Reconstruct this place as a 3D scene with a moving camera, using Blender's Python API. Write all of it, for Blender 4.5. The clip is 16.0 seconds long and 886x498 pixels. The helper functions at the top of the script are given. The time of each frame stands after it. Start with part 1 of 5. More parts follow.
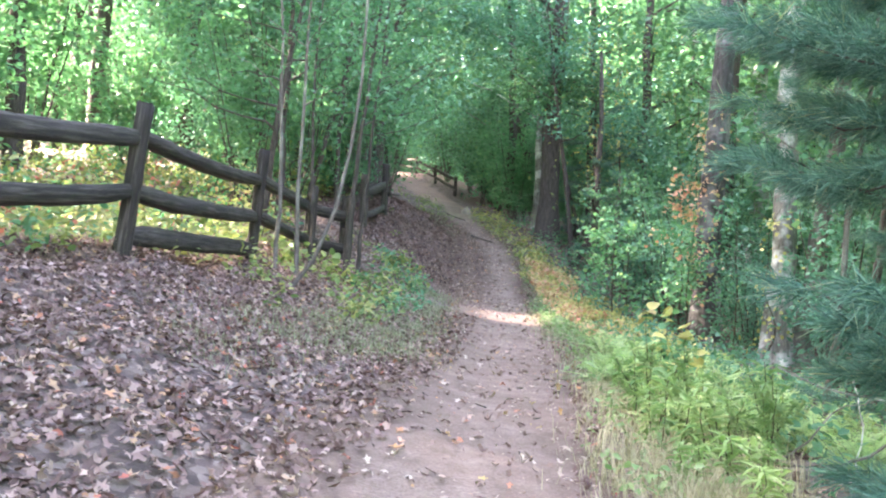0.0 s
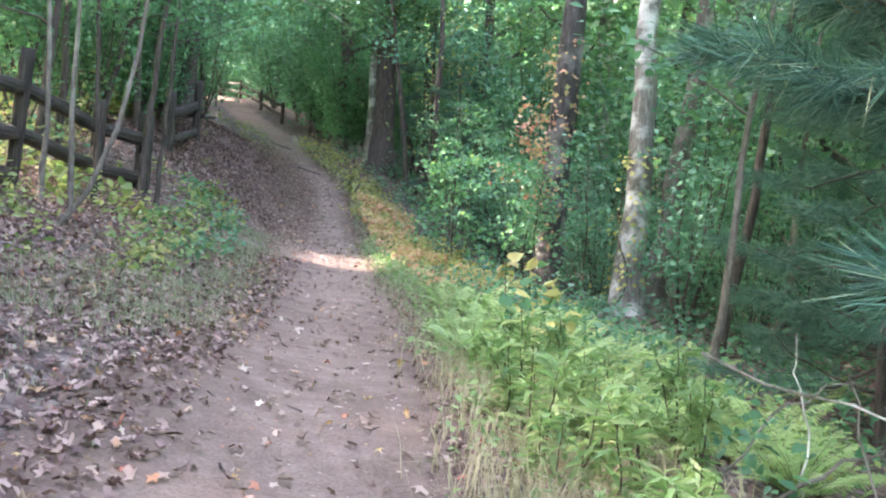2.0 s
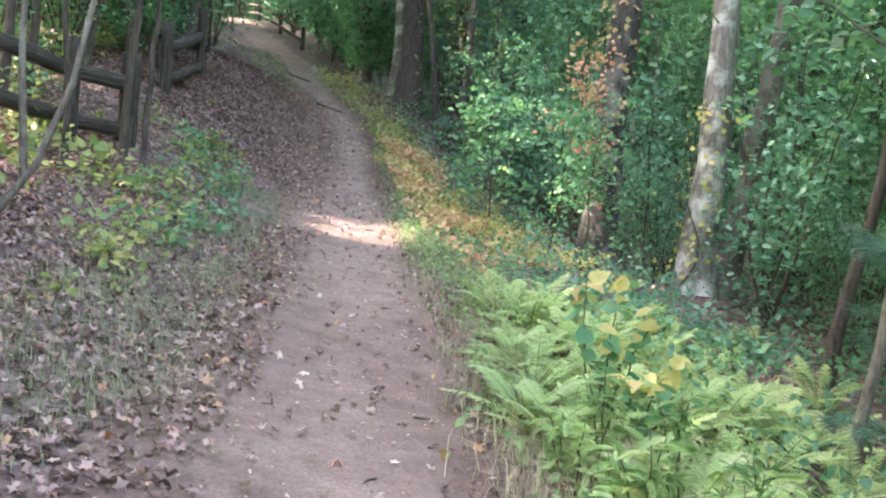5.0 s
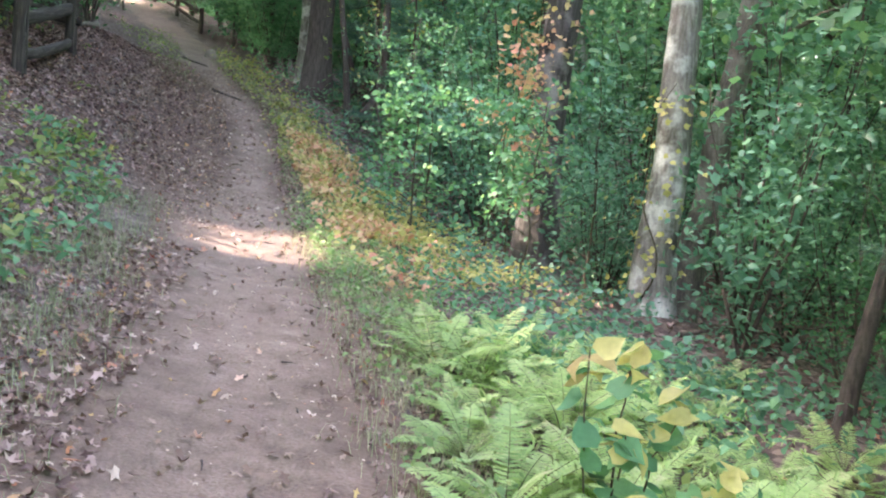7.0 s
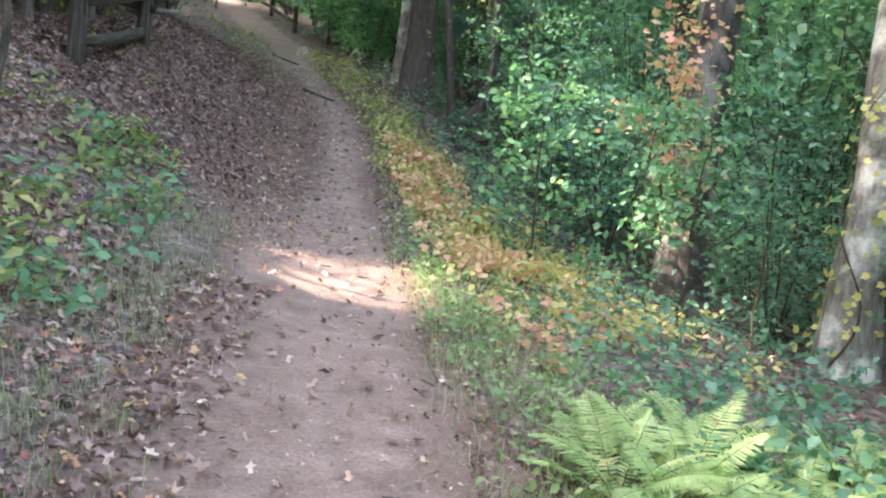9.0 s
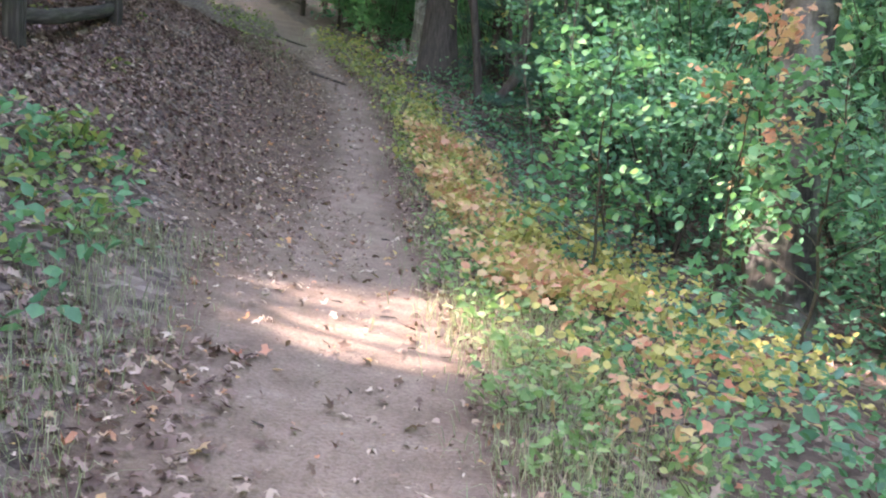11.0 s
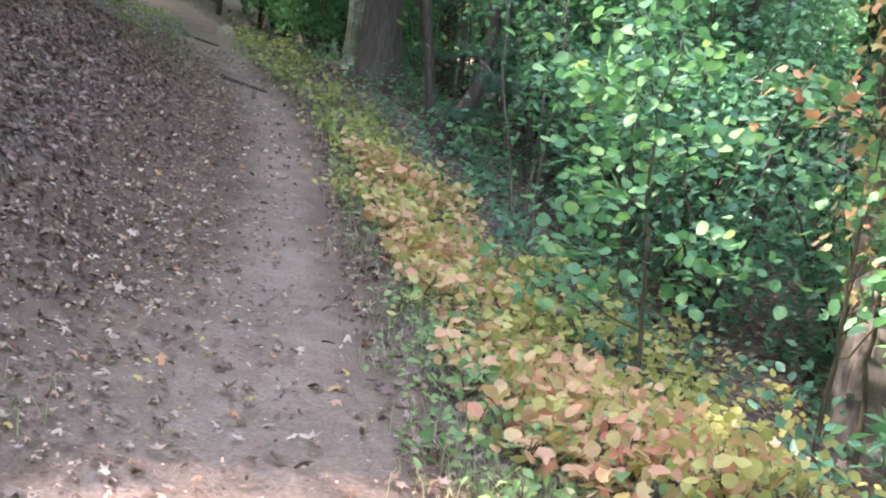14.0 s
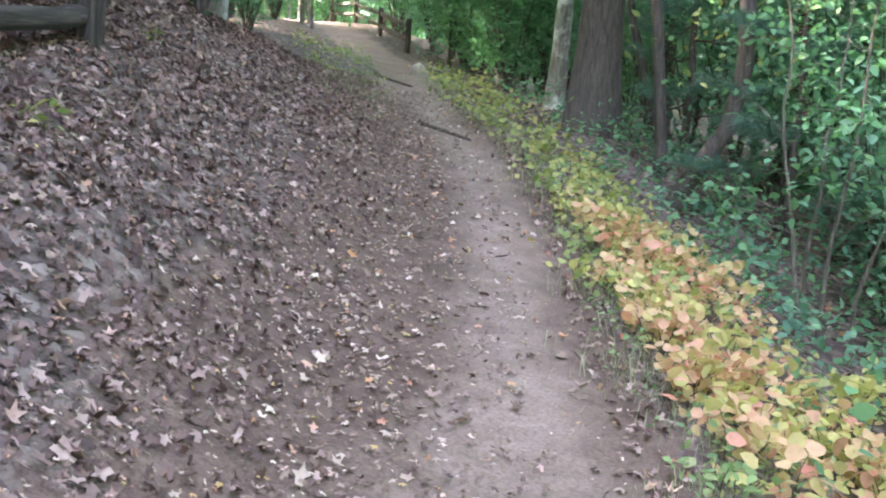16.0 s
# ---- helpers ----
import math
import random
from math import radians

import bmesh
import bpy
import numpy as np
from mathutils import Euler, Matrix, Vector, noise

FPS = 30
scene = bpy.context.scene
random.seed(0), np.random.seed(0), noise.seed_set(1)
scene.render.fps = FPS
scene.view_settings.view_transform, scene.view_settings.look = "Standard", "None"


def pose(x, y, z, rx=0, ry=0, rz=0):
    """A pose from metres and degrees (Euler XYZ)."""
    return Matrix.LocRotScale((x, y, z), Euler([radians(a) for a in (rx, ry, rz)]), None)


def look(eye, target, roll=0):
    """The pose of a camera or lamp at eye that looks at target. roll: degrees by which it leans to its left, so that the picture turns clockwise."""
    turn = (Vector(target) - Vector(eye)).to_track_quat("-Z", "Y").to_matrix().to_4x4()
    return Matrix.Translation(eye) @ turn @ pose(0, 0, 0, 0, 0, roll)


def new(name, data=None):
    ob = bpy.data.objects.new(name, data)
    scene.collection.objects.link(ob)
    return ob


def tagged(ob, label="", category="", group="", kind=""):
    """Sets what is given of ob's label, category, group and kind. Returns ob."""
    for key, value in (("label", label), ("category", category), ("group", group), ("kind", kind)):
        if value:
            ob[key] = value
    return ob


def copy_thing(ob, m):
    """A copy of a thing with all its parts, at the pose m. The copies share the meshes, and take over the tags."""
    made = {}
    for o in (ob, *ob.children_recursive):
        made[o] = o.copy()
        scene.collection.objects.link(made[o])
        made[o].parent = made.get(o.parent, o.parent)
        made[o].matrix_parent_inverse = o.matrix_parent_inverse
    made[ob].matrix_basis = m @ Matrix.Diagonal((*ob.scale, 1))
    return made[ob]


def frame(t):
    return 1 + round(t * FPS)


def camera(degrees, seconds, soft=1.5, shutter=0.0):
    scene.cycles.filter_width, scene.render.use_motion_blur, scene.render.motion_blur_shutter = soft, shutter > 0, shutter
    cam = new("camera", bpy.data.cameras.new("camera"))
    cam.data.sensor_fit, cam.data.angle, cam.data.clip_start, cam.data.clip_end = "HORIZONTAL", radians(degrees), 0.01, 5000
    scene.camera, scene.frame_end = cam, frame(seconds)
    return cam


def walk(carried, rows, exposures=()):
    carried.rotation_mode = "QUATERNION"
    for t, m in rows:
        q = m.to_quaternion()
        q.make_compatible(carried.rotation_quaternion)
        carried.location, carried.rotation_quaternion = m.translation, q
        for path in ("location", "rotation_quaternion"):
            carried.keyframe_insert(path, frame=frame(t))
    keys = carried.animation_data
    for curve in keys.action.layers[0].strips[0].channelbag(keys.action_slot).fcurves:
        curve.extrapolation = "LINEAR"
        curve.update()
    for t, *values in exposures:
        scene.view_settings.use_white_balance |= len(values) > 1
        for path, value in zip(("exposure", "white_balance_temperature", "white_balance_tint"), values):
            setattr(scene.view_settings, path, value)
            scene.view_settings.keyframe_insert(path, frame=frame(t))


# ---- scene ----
# ------------------------------------------------------------------ camera
ROWS = [
    (0.0, 0.000, 0.002, 1.207, 7.45, 1.11, 1.83),
    (0.5, 0.014, 0.480, 1.212, 5.86, -0.82, 2.43),
    (1.0, -0.042, 0.909, 1.222, 6.82, -1.67, 3.62),
    (1.5, -0.062, 1.376, 1.222, 0.02, -1.58, -0.33),
    (2.0, -0.104, 1.769, 1.251, -2.95, -2.46, 2.99),
    (2.5, -0.149, 2.155, 1.307, -3.38, -4.41, 2.59),
    (3.0, -0.132, 2.537, 1.351, -4.23, -6.64, 4.56),
    (3.2, -0.141, 2.693, 1.346, -3.32, -6.19, 5.26),
    (5.3, -0.210, 3.826, 1.674, -1.73, -7.50, 3.60),
    (5.5, -0.196, 3.975, 1.682, -2.99, -7.63, 5.05),
    (6.0, -0.194, 4.422, 1.679, -11.53, -7.80, 4.57),
    (6.5, -0.177, 4.829, 1.665, -13.21, -8.10, 4.41),
    (7.0, -0.235, 5.389, 1.635, -7.33, -7.30, 4.25),
    (7.5, -0.305, 5.863, 1.642, -5.91, -6.70, 2.27),
    (8.0, -0.338, 6.310, 1.637, -4.91, -6.21, 3.98),
    (8.5, -0.378, 6.856, 1.636, -5.50, -6.31, 2.42),
    (9.0, -0.389, 7.320, 1.586, -1.99, -7.31, 4.95),
    (9.2, -0.425, 7.508, 1.562, -0.89, -6.79, 5.01),
    (11.3, -0.506, 9.399, 1.550, -0.73, -8.39, 2.60),
    (11.5, -0.523, 9.574, 1.552, 0.37, -8.14, 3.52),
    (12.0, -0.560, 10.016, 1.588, -0.41, -7.39, 1.91),
    (12.5, -0.542, 10.447, 1.558, -2.19, -6.67, 3.27),
    (13.0, -0.602, 10.884, 1.565, -6.28, -7.13, 2.03),
    (13.5, -0.639, 11.276, 1.565, -8.39, -7.07, 1.78),
    (14.0, -0.718, 11.701, 1.591, -5.34, -7.42, 3.44),
    (14.5, -0.773, 12.154, 1.664, -2.27, -6.75, 1.17),
    (15.0, -0.839, 12.605, 1.704, -1.81, -8.24, 5.03),
    (15.5, -1.041, 13.057, 1.722, 1.64, -6.43, 1.07),
    (16.0, -1.131, 13.354, 1.738, 5.28, -6.02, 2.92),
]
cam = camera(50, 16.0, soft=2.1)
walk(cam, [(t, pose(x, y, z, 90 + pitch, 0, yaw) @ pose(0, 0, 0, 0, 0, roll)) for t, x, y, z, yaw, pitch, roll in ROWS],
     exposures=[(t, 4.0 + d, 7950 if t < 4 else 8350, 26) for t, d in ((0.0, 0.35), (1.5, 0.17), (3.0, 0.06), (6.0, 0.08), (9.0, 0.08), (12.5, 0.05), (14.5, 0.26), (15.2, 0.42), (16.0, 0.72))])

# ------------------------------------------------------------------ light
SUN_ELEV, SUN_AZ = 44.0, 281.0          # azimuth clockwise from +y: the sun stands to the left
to_sun = Vector((math.sin(radians(SUN_AZ)) * math.cos(radians(SUN_ELEV)),
                 math.cos(radians(SUN_AZ)) * math.cos(radians(SUN_ELEV)), math.sin(radians(SUN_ELEV))))
world = bpy.data.worlds.new("sky")
scene.world = world
world.use_nodes = True
wn = world.node_tree.nodes
sky = wn.new("ShaderNodeTexSky")
sky.sky_type = "NISHITA"
sky.sun_disc = False
sky.sun_elevation = radians(SUN_ELEV)
sky.sun_rotation = radians(SUN_AZ)
sky.air_density, sky.dust_density = 1.0, 2.0
wn["Background"].inputs["Strength"].default_value = 0.15
world.node_tree.links.new(sky.outputs[0], wn["Background"].inputs["Color"])
sun = new("sun", bpy.data.lights.new("sun", "SUN"))
sun.data.energy, sun.data.angle, sun.data.color = 5.0, radians(2.1), (1.0, 0.992, 0.975)
sun.matrix_world = look(to_sun * 60, (0, 0, 0))

# ------------------------------------------------------------------ materials

def material(name):
    m = bpy.data.materials.new(name)
    m.use_nodes = True
    nt = m.node_tree
    return m, nt, nt.nodes["Principled BSDF"], nt.nodes["Material Output"]


def ramp(nt, stops, source):
    r = nt.nodes.new("ShaderNodeValToRGB")
    while len(r.color_ramp.elements) < len(stops):
        r.color_ramp.elements.new(0.5)
    for e, (p, c) in zip(r.color_ramp.elements, stops):
        e.position, e.color = p, (*c, 1)
    nt.links.new(source, r.inputs[0])
    return r.outputs[0]


def tex_noise(nt, scale, detail=5, stretch=None, rough=0.6):
    tc = nt.nodes.new("ShaderNodeTexCoord")
    n = nt.nodes.new("ShaderNodeTexNoise")
    n.inputs["Scale"].default_value, n.inputs["Detail"].default_value, n.inputs["Roughness"].default_value = scale, detail, rough
    if stretch:
        mp = nt.nodes.new("ShaderNodeMapping")
        mp.inputs["Scale"].default_value = stretch
        nt.links.new(tc.outputs["Object"], mp.inputs[0])
        nt.links.new(mp.outputs[0], n.inputs[0])
    else:
        nt.links.new(tc.outputs["Object"], n.inputs[0])
    return n.outputs["Fac"]


def add_bump(nt, shader, height, strength, distance):
    b = nt.nodes.new("ShaderNodeBump")
    b.inputs["Strength"].default_value, b.inputs["Distance"].default_value = strength, distance
    nt.links.new(height, b.inputs["Height"])
    nt.links.new(b.outputs[0], shader.inputs["Normal"])


def mixed(nt, fac, a, b, kind="MIX"):
    m = nt.nodes.new("ShaderNodeMix")
    m.data_type, m.blend_type = "RGBA", kind
    for sock, v in ((m.inputs[0], fac), (m.inputs[6], a), (m.inputs[7], b)):
        if isinstance(v, (int, float)):
            sock.default_value = v
        elif isinstance(v, tuple):
            sock.default_value = (*v, 1)
        else:
            nt.links.new(v, sock)
    return m.outputs[2]


def math_node(nt, op, a, b):
    m = nt.nodes.new("ShaderNodeMath")
    m.operation = op
    for sock, v in zip(m.inputs, (a, b)):
        if isinstance(v, (int, float)):
            sock.default_value = v
        else:
            nt.links.new(v, sock)
    return m.outputs[0]


def leaf_material(name, stops, through_light=0.4, rough=0.45, shift=0.35):
    """Leaf tissue: colour varies from leaf to leaf and from plant to plant; part of the light passes through."""
    m, nt, p, out = material(name)
    geo, info = nt.nodes.new("ShaderNodeNewGeometry"), nt.nodes.new("ShaderNodeObjectInfo")
    v = math_node(nt, "ADD", math_node(nt, "MULTIPLY", geo.outputs["Random Per Island"], 1 - shift), math_node(nt, "MULTIPLY", info.outputs["Random"], shift))
    col = ramp(nt, stops, v)
    col = mixed(nt, 0.5, col, ramp(nt, [(0.3, (0.75, 0.75, 0.75)), (0.7, (1.2, 1.2, 1.2))], tex_noise(nt, 30, 3)), "MULTIPLY")
    nt.links.new(col, p.inputs["Base Color"])
    p.inputs["Roughness"].default_value = rough
    p.inputs["Specular IOR Level"].default_value = 0.35
    if through_light:
        tl, mx = nt.nodes.new("ShaderNodeBsdfTranslucent"), nt.nodes.new("ShaderNodeMixShader")
        nt.links.new(mixed(nt, 1.0, col, (0.98, 1.15, 0.82), "MULTIPLY"), tl.inputs[0])
        mx.inputs[0].default_value = through_light
        nt.links.new(p.outputs[0], mx.inputs[1])
        nt.links.new(tl.outputs[0], mx.inputs[2])
        nt.links.new(mx.outputs[0], out.inputs[0])
    return m


def bark_material(name, dark, light, patch=None, scale=9.0, ridge=0.02):
    m, nt, p, out = material(name)
    n1, n2 = tex_noise(nt, scale, 8, (3.5, 3.5, 0.6)), tex_noise(nt, 2.2, 4)
    col = ramp(nt, [(0.3, dark), (0.7, light)], n1)
    if patch:
        col = mixed(nt, ramp(nt, [(0.48, (0, 0, 0)), (0.62, (1, 1, 1))], n2), col, patch)
    col = mixed(nt, 0.6, col, ramp(nt, [(0.3, (0.7, 0.7, 0.7)), (0.7, (1.25, 1.25, 1.2))], tex_noise(nt, 40, 4)), "MULTIPLY")
    nt.links.new(col, p.inputs["Base Color"])
    p.inputs["Roughness"].default_value = 0.9
    add_bump(nt, p, n1, 0.9, ridge)
    return m


def wood_material(name):
    """Weathered split wood, grey with dark checks along the grain (local x)."""
    m, nt, p, out = material(name)
    n1, n2 = tex_noise(nt, 6.0, 8, (0.3, 6, 6)), tex_noise(nt, 3.0, 4)
    col = ramp(nt, [(0.3, (0.014, 0.011, 0.01)), (0.5, (0.04, 0.032, 0.028)), (0.66, (0.1, 0.085, 0.075)), (0.8, (0.2, 0.175, 0.155))], n1)
    col = mixed(nt, 0.7, col, ramp(nt, [(0.3, (0.55, 0.55, 0.52)), (0.7, (1.25, 1.25, 1.25))], n2), "MULTIPLY")
    nt.links.new(col, p.inputs["Base Color"])
    p.inputs["Roughness"].default_value = 0.85
    add_bump(nt, p, n1, 0.9, 0.015)
    return m


GREEN = leaf_material("leaf_green", [(0.0, (0.055, 0.173, 0.1)), (0.45, (0.095, 0.265, 0.153)), (0.85, (0.16, 0.367, 0.195)), (1.0, (0.32, 0.439, 0.177))])
BLUEGREEN = leaf_material("leaf_blue_green", [(0.0, (0.05, 0.168, 0.119)), (0.5, (0.09, 0.265, 0.189)), (0.88, (0.165, 0.377, 0.259)), (1.0, (0.33, 0.469, 0.27))], rough=0.35)
LIME = leaf_material("leaf_lime", [(0.0, (0.07, 0.218, 0.119)), (0.6, (0.12, 0.333, 0.181)), (0.9, (0.2, 0.416, 0.206)), (1.0, (0.36, 0.478, 0.213))])
YELLOWGREEN = leaf_material("leaf_yellow_green", [(0.0, (0.13, 0.233, 0.099)), (0.5, (0.27, 0.339, 0.132)), (0.85, (0.46, 0.427, 0.165)), (1.0, (0.5, 0.369, 0.154))])
YELLOW = leaf_material("leaf_yellow", [(0.0, (0.24, 0.306, 0.149)), (0.35, (0.5, 0.459, 0.176)), (0.8, (0.62, 0.541, 0.23)), (1.0, (0.55, 0.357, 0.216))])
ORANGE = leaf_material("leaf_orange", [(0.0, (0.28, 0.34, 0.14)), (0.2, (0.57, 0.47, 0.22)), (0.45, (0.7, 0.45, 0.28)), (0.7, (0.72, 0.36, 0.26)), (0.93, (0.66, 0.22, 0.17)), (1.0, (0.6, 0.42, 0.2))])
RED = leaf_material("leaf_red", [(0.0, (0.42, 0.2, 0.12)), (0.6, (0.5, 0.15, 0.13)), (1.0, (0.48, 0.3, 0.15))])
FERN = leaf_material("fern_green", [(0.0, (0.221, 0.38, 0.162)), (0.5, (0.35, 0.513, 0.218)), (0.85, (0.478, 0.589, 0.294)), (1.0, (0.57, 0.551, 0.361))], shift=0.6)
CANOPY = leaf_material("canopy_green", [(0.0, (0.063, 0.173, 0.103)), (0.6, (0.116, 0.275, 0.149)), (1.0, (0.252, 0.377, 0.172))], through_light=0.45)
NEEDLE = leaf_material("pine_needle", [(0.0, (0.0298, 0.103, 0.0833)), (0.5, (0.0638, 0.181, 0.142)), (0.85, (0.145, 0.301, 0.225)), (1.0, (0.357, 0.344, 0.186))], through_light=0.25, shift=0.1)
GRASS = leaf_material("grass_blade", [(0.0, (0.17, 0.22, 0.13)), (0.5, (0.28, 0.32, 0.2)), (0.85, (0.43, 0.41, 0.28)), (1.0, (0.54, 0.48, 0.36))])
WEED = leaf_material("weed_leaf", [(0.0, (0.13, 0.27, 0.12)), (0.5, (0.24, 0.38, 0.17)), (0.85, (0.38, 0.47, 0.23)), (1.0, (0.5, 0.44, 0.27))], shift=0.35)
STRAW = leaf_material("straw_blade", [(0.0, (0.25, 0.26, 0.13)), (0.5, (0.45, 0.39, 0.25)), (1.0, (0.58, 0.5, 0.35))], through_light=0.2)
LITTER = leaf_material("dead_leaf", [(0.0, (0.0896, 0.05, 0.045)), (0.4, (0.19, 0.114, 0.102)), (0.7, (0.308, 0.2, 0.18)), (0.92, (0.504, 0.36, 0.32)), (0.97, (0.47, 0.28, 0.16)), (1.0, (0.47, 0.12, 0.1))], through_light=0.1, rough=0.6, shift=0.0)
TRAILLEAF = leaf_material("trail_leaf", [(0.0, (0.132, 0.078, 0.063)), (0.4, (0.242, 0.155, 0.126)), (0.7, (0.418, 0.3, 0.252)), (0.88, (0.66, 0.52, 0.446)), (0.94, (0.528, 0.2, 0.126)), (1.0, (0.528, 0.38, 0.155))], through_light=0.1, rough=0.6, shift=0.0)
# deeper brown tones than dead_leaf, for the bank
BANKLEAF = leaf_material("bank_leaf", [(0.0, (0.0625, 0.036, 0.0324)), (0.4, (0.144, 0.0795, 0.0713)), (0.75, (0.244, 0.145, 0.13)), (0.95, (0.475, 0.329, 0.302)), (1.0, (0.425, 0.212, 0.14))], through_light=0.1, rough=0.6, shift=0.0)
BARK_DARK = bark_material("bark_dark", (0.028, 0.022, 0.02), (0.12, 0.095, 0.085))
BARK_PALE = bark_material("bark_pale", (0.10, 0.085, 0.075), (0.32, 0.3, 0.28), (0.68, 0.68, 0.66), scale=7)
BARK_GREY = bark_material("bark_grey", (0.06, 0.05, 0.045), (0.2, 0.17, 0.15), (0.26, 0.25, 0.22), scale=14, ridge=0.006)
BARK_BIG = bark_material("bark_big", (0.03, 0.026, 0.026), (0.115, 0.105, 0.102), (0.28, 0.26, 0.26), scale=6, ridge=0.03)
STEM = bark_material("stem", (0.04, 0.033, 0.022), (0.11, 0.09, 0.06), scale=20, ridge=0.002)
WOOD = wood_material("split_rail_wood")
STONE = bark_material("pale_stone", (0.26, 0.22, 0.2), (0.42, 0.36, 0.33), scale=5)


def ground_material():
    m, nt, p, out = material("forest_floor")
    at = nt.nodes.new("ShaderNodeAttribute")
    at.attribute_name = "trail"
    big, mid, fine = tex_noise(nt, 0.9, 5), tex_noise(nt, 6.0, 6), tex_noise(nt, 60.0, 5)
    # pale share of the dirt: trodden strip, plus sunlight painted on the upper path
    wear_and_light = nt.nodes.new("ShaderNodeAttribute")
    wear_and_light.attribute_name = "tread_and_light"
    darker = ramp(nt, [(0.3, (0.1, 0.062, 0.05)), (0.55, (0.155, 0.1, 0.082)), (0.75, (0.21, 0.143, 0.12))], mid)
    packed = ramp(nt, [(0.3, (0.222, 0.158, 0.132)), (0.55, (0.288, 0.212, 0.182)), (0.75, (0.36, 0.278, 0.245))], mid)
    worn_or_lit = math_node(nt, "ADD", wear_and_light.outputs["Fac"], math_node(nt, "MULTIPLY", math_node(nt, "SUBTRACT", tex_noise(nt, 2.6, 5), 0.5), 0.9))
    dirt = mixed(nt, ramp(nt, [(0.15, (0, 0, 0)), (0.85, (1, 1, 1))], worn_or_lit), darker, packed)
    dirt = mixed(nt, 0.45, dirt, ramp(nt, [(0.3, (0.6, 0.54, 0.5)), (0.7, (1.25, 1.19, 1.17))], big), "MULTIPLY")
    dirt = mixed(nt, 0.6, dirt, ramp(nt, [(0.35, (0.55, 0.52, 0.5)), (0.6, (1.12, 1.12, 1.12))], fine), "MULTIPLY")
    tc, vor = nt.nodes.new("ShaderNodeTexCoord"), nt.nodes.new("ShaderNodeTexVoronoi")
    nt.links.new(tc.outputs["Object"], vor.inputs[0])
    vor.inputs["Scale"].default_value = 17.0
    sep = nt.nodes.new("ShaderNodeSeparateColor")
    nt.links.new(vor.outputs["Color"], sep.inputs[0])
    soil = ramp(nt, [(0.0, (0.07, 0.05, 0.047)), (0.5, (0.14, 0.098, 0.09)), (0.85, (0.23, 0.175, 0.16)), (1.0, (0.31, 0.25, 0.23))], sep.outputs[0])
    soil = mixed(nt, 0.6, soil, ramp(nt, [(0.3, (0.6, 0.58, 0.56)), (0.7, (1.2, 1.2, 1.2))], mid), "MULTIPLY")
    edge = math_node(nt, "ADD", at.outputs["Fac"], math_node(nt, "MULTIPLY", math_node(nt, "SUBTRACT", mid, 0.5), 0.9))
    fac = ramp(nt, [(0.35, (0, 0, 0)), (0.62, (1, 1, 1))], edge)
    nt.links.new(mixed(nt, fac, soil, dirt), p.inputs["Base Color"])
    p.inputs["Roughness"].default_value = 0.95
    add_bump(nt, p, mixed(nt, 0.5, mid, fine), 0.9, 0.035)
    return m


FLOOR = ground_material()


# ------------------------------------------------------------------ mesh helpers
def mesh_of(name, V, F):
    V, F = np.asarray(V, np.float32), np.asarray(F, np.int32)
    me = bpy.data.meshes.new(name)
    me.vertices.add(len(V))
    me.vertices.foreach_set("co", V.ravel())
    me.loops.add(F.size)
    me.loops.foreach_set("vertex_index", F.ravel())
    me.polygons.add(len(F))
    me.polygons.foreach_set("loop_start", np.arange(0, F.size, F.shape[1], dtype=np.int32))
    me.polygons.foreach_set("use_smooth", np.ones(len(F), bool))
    me.update(calc_edges=True)
    return me


def part(name, VF, mat, parent=None, label=""):
    """One mesh object from vertices and faces, under a thing or a part."""
    me = mesh_of(name, *VF)
    me.materials.append(mat)
    ob = new(name, me)
    ob.parent = parent
    return tagged(ob, label)


def thing(name, at, label, category, group="", kind=""):
    ob = new(name)
    ob.empty_display_size = 0.1
    ob.location = at
    return tagged(ob, label, category, group, kind)


def join(*pieces):
    Vs, Fs, n = [], [], 0
    for V, F in pieces:
        Vs.append(np.asarray(V))
        Fs.append(np.asarray(F) + n)
        n += len(V)
    return np.concatenate(Vs), np.concatenate(Fs)


def tube(points, radii, sides=8, rough=0.0, seed=0, squash=1.0):
    """A tapered limb along points, as quads, closed by a cone at its end."""
    P, r = np.asarray(points, float), np.asarray(radii, float)
    g = np.random.default_rng(seed)
    T = np.gradient(P, axis=0)
    T /= np.linalg.norm(T, axis=1)[:, None] + 1e-9
    ref = np.array([1.0, 0, 0]) if abs(T[0] @ [1, 0, 0]) < 0.9 else np.array([0, 1.0, 0])
    U = np.cross(T, ref)
    U /= np.linalg.norm(U, axis=1)[:, None]
    W = np.cross(T, U)
    a = np.linspace(0, 2 * np.pi, sides, endpoint=False)
    lump = 1 + rough * g.normal(0, 1, (1, sides)) + rough * 0.5 * g.normal(0, 1, (len(P), sides))
    V = P[:, None] + (r[:, None] * lump)[..., None] * (np.cos(a)[None, :, None] * U[:, None] + squash * np.sin(a)[None, :, None] * W[:, None])
    k = np.arange(len(P) - 1)[:, None] * sides
    j = np.arange(sides)[None]
    F = np.stack([k + j, k + (j + 1) % sides, k + sides + (j + 1) % sides, k + sides + j], -1).reshape(-1, 4)
    V = V.reshape(-1, 3)
    caps = []
    for end, first in ((0, 0), (len(P) - 1, (len(P) - 1) * sides)):
        idx = first + np.arange(sides)
        c = len(V)
        V = np.concatenate([V, P[end][None]])
        for q in range(0, sides, 2):
            caps.append([idx[q], idx[(q + 1) % sides], idx[(q + 2) % sides], c])
    return V, np.concatenate([F, np.array(caps)])


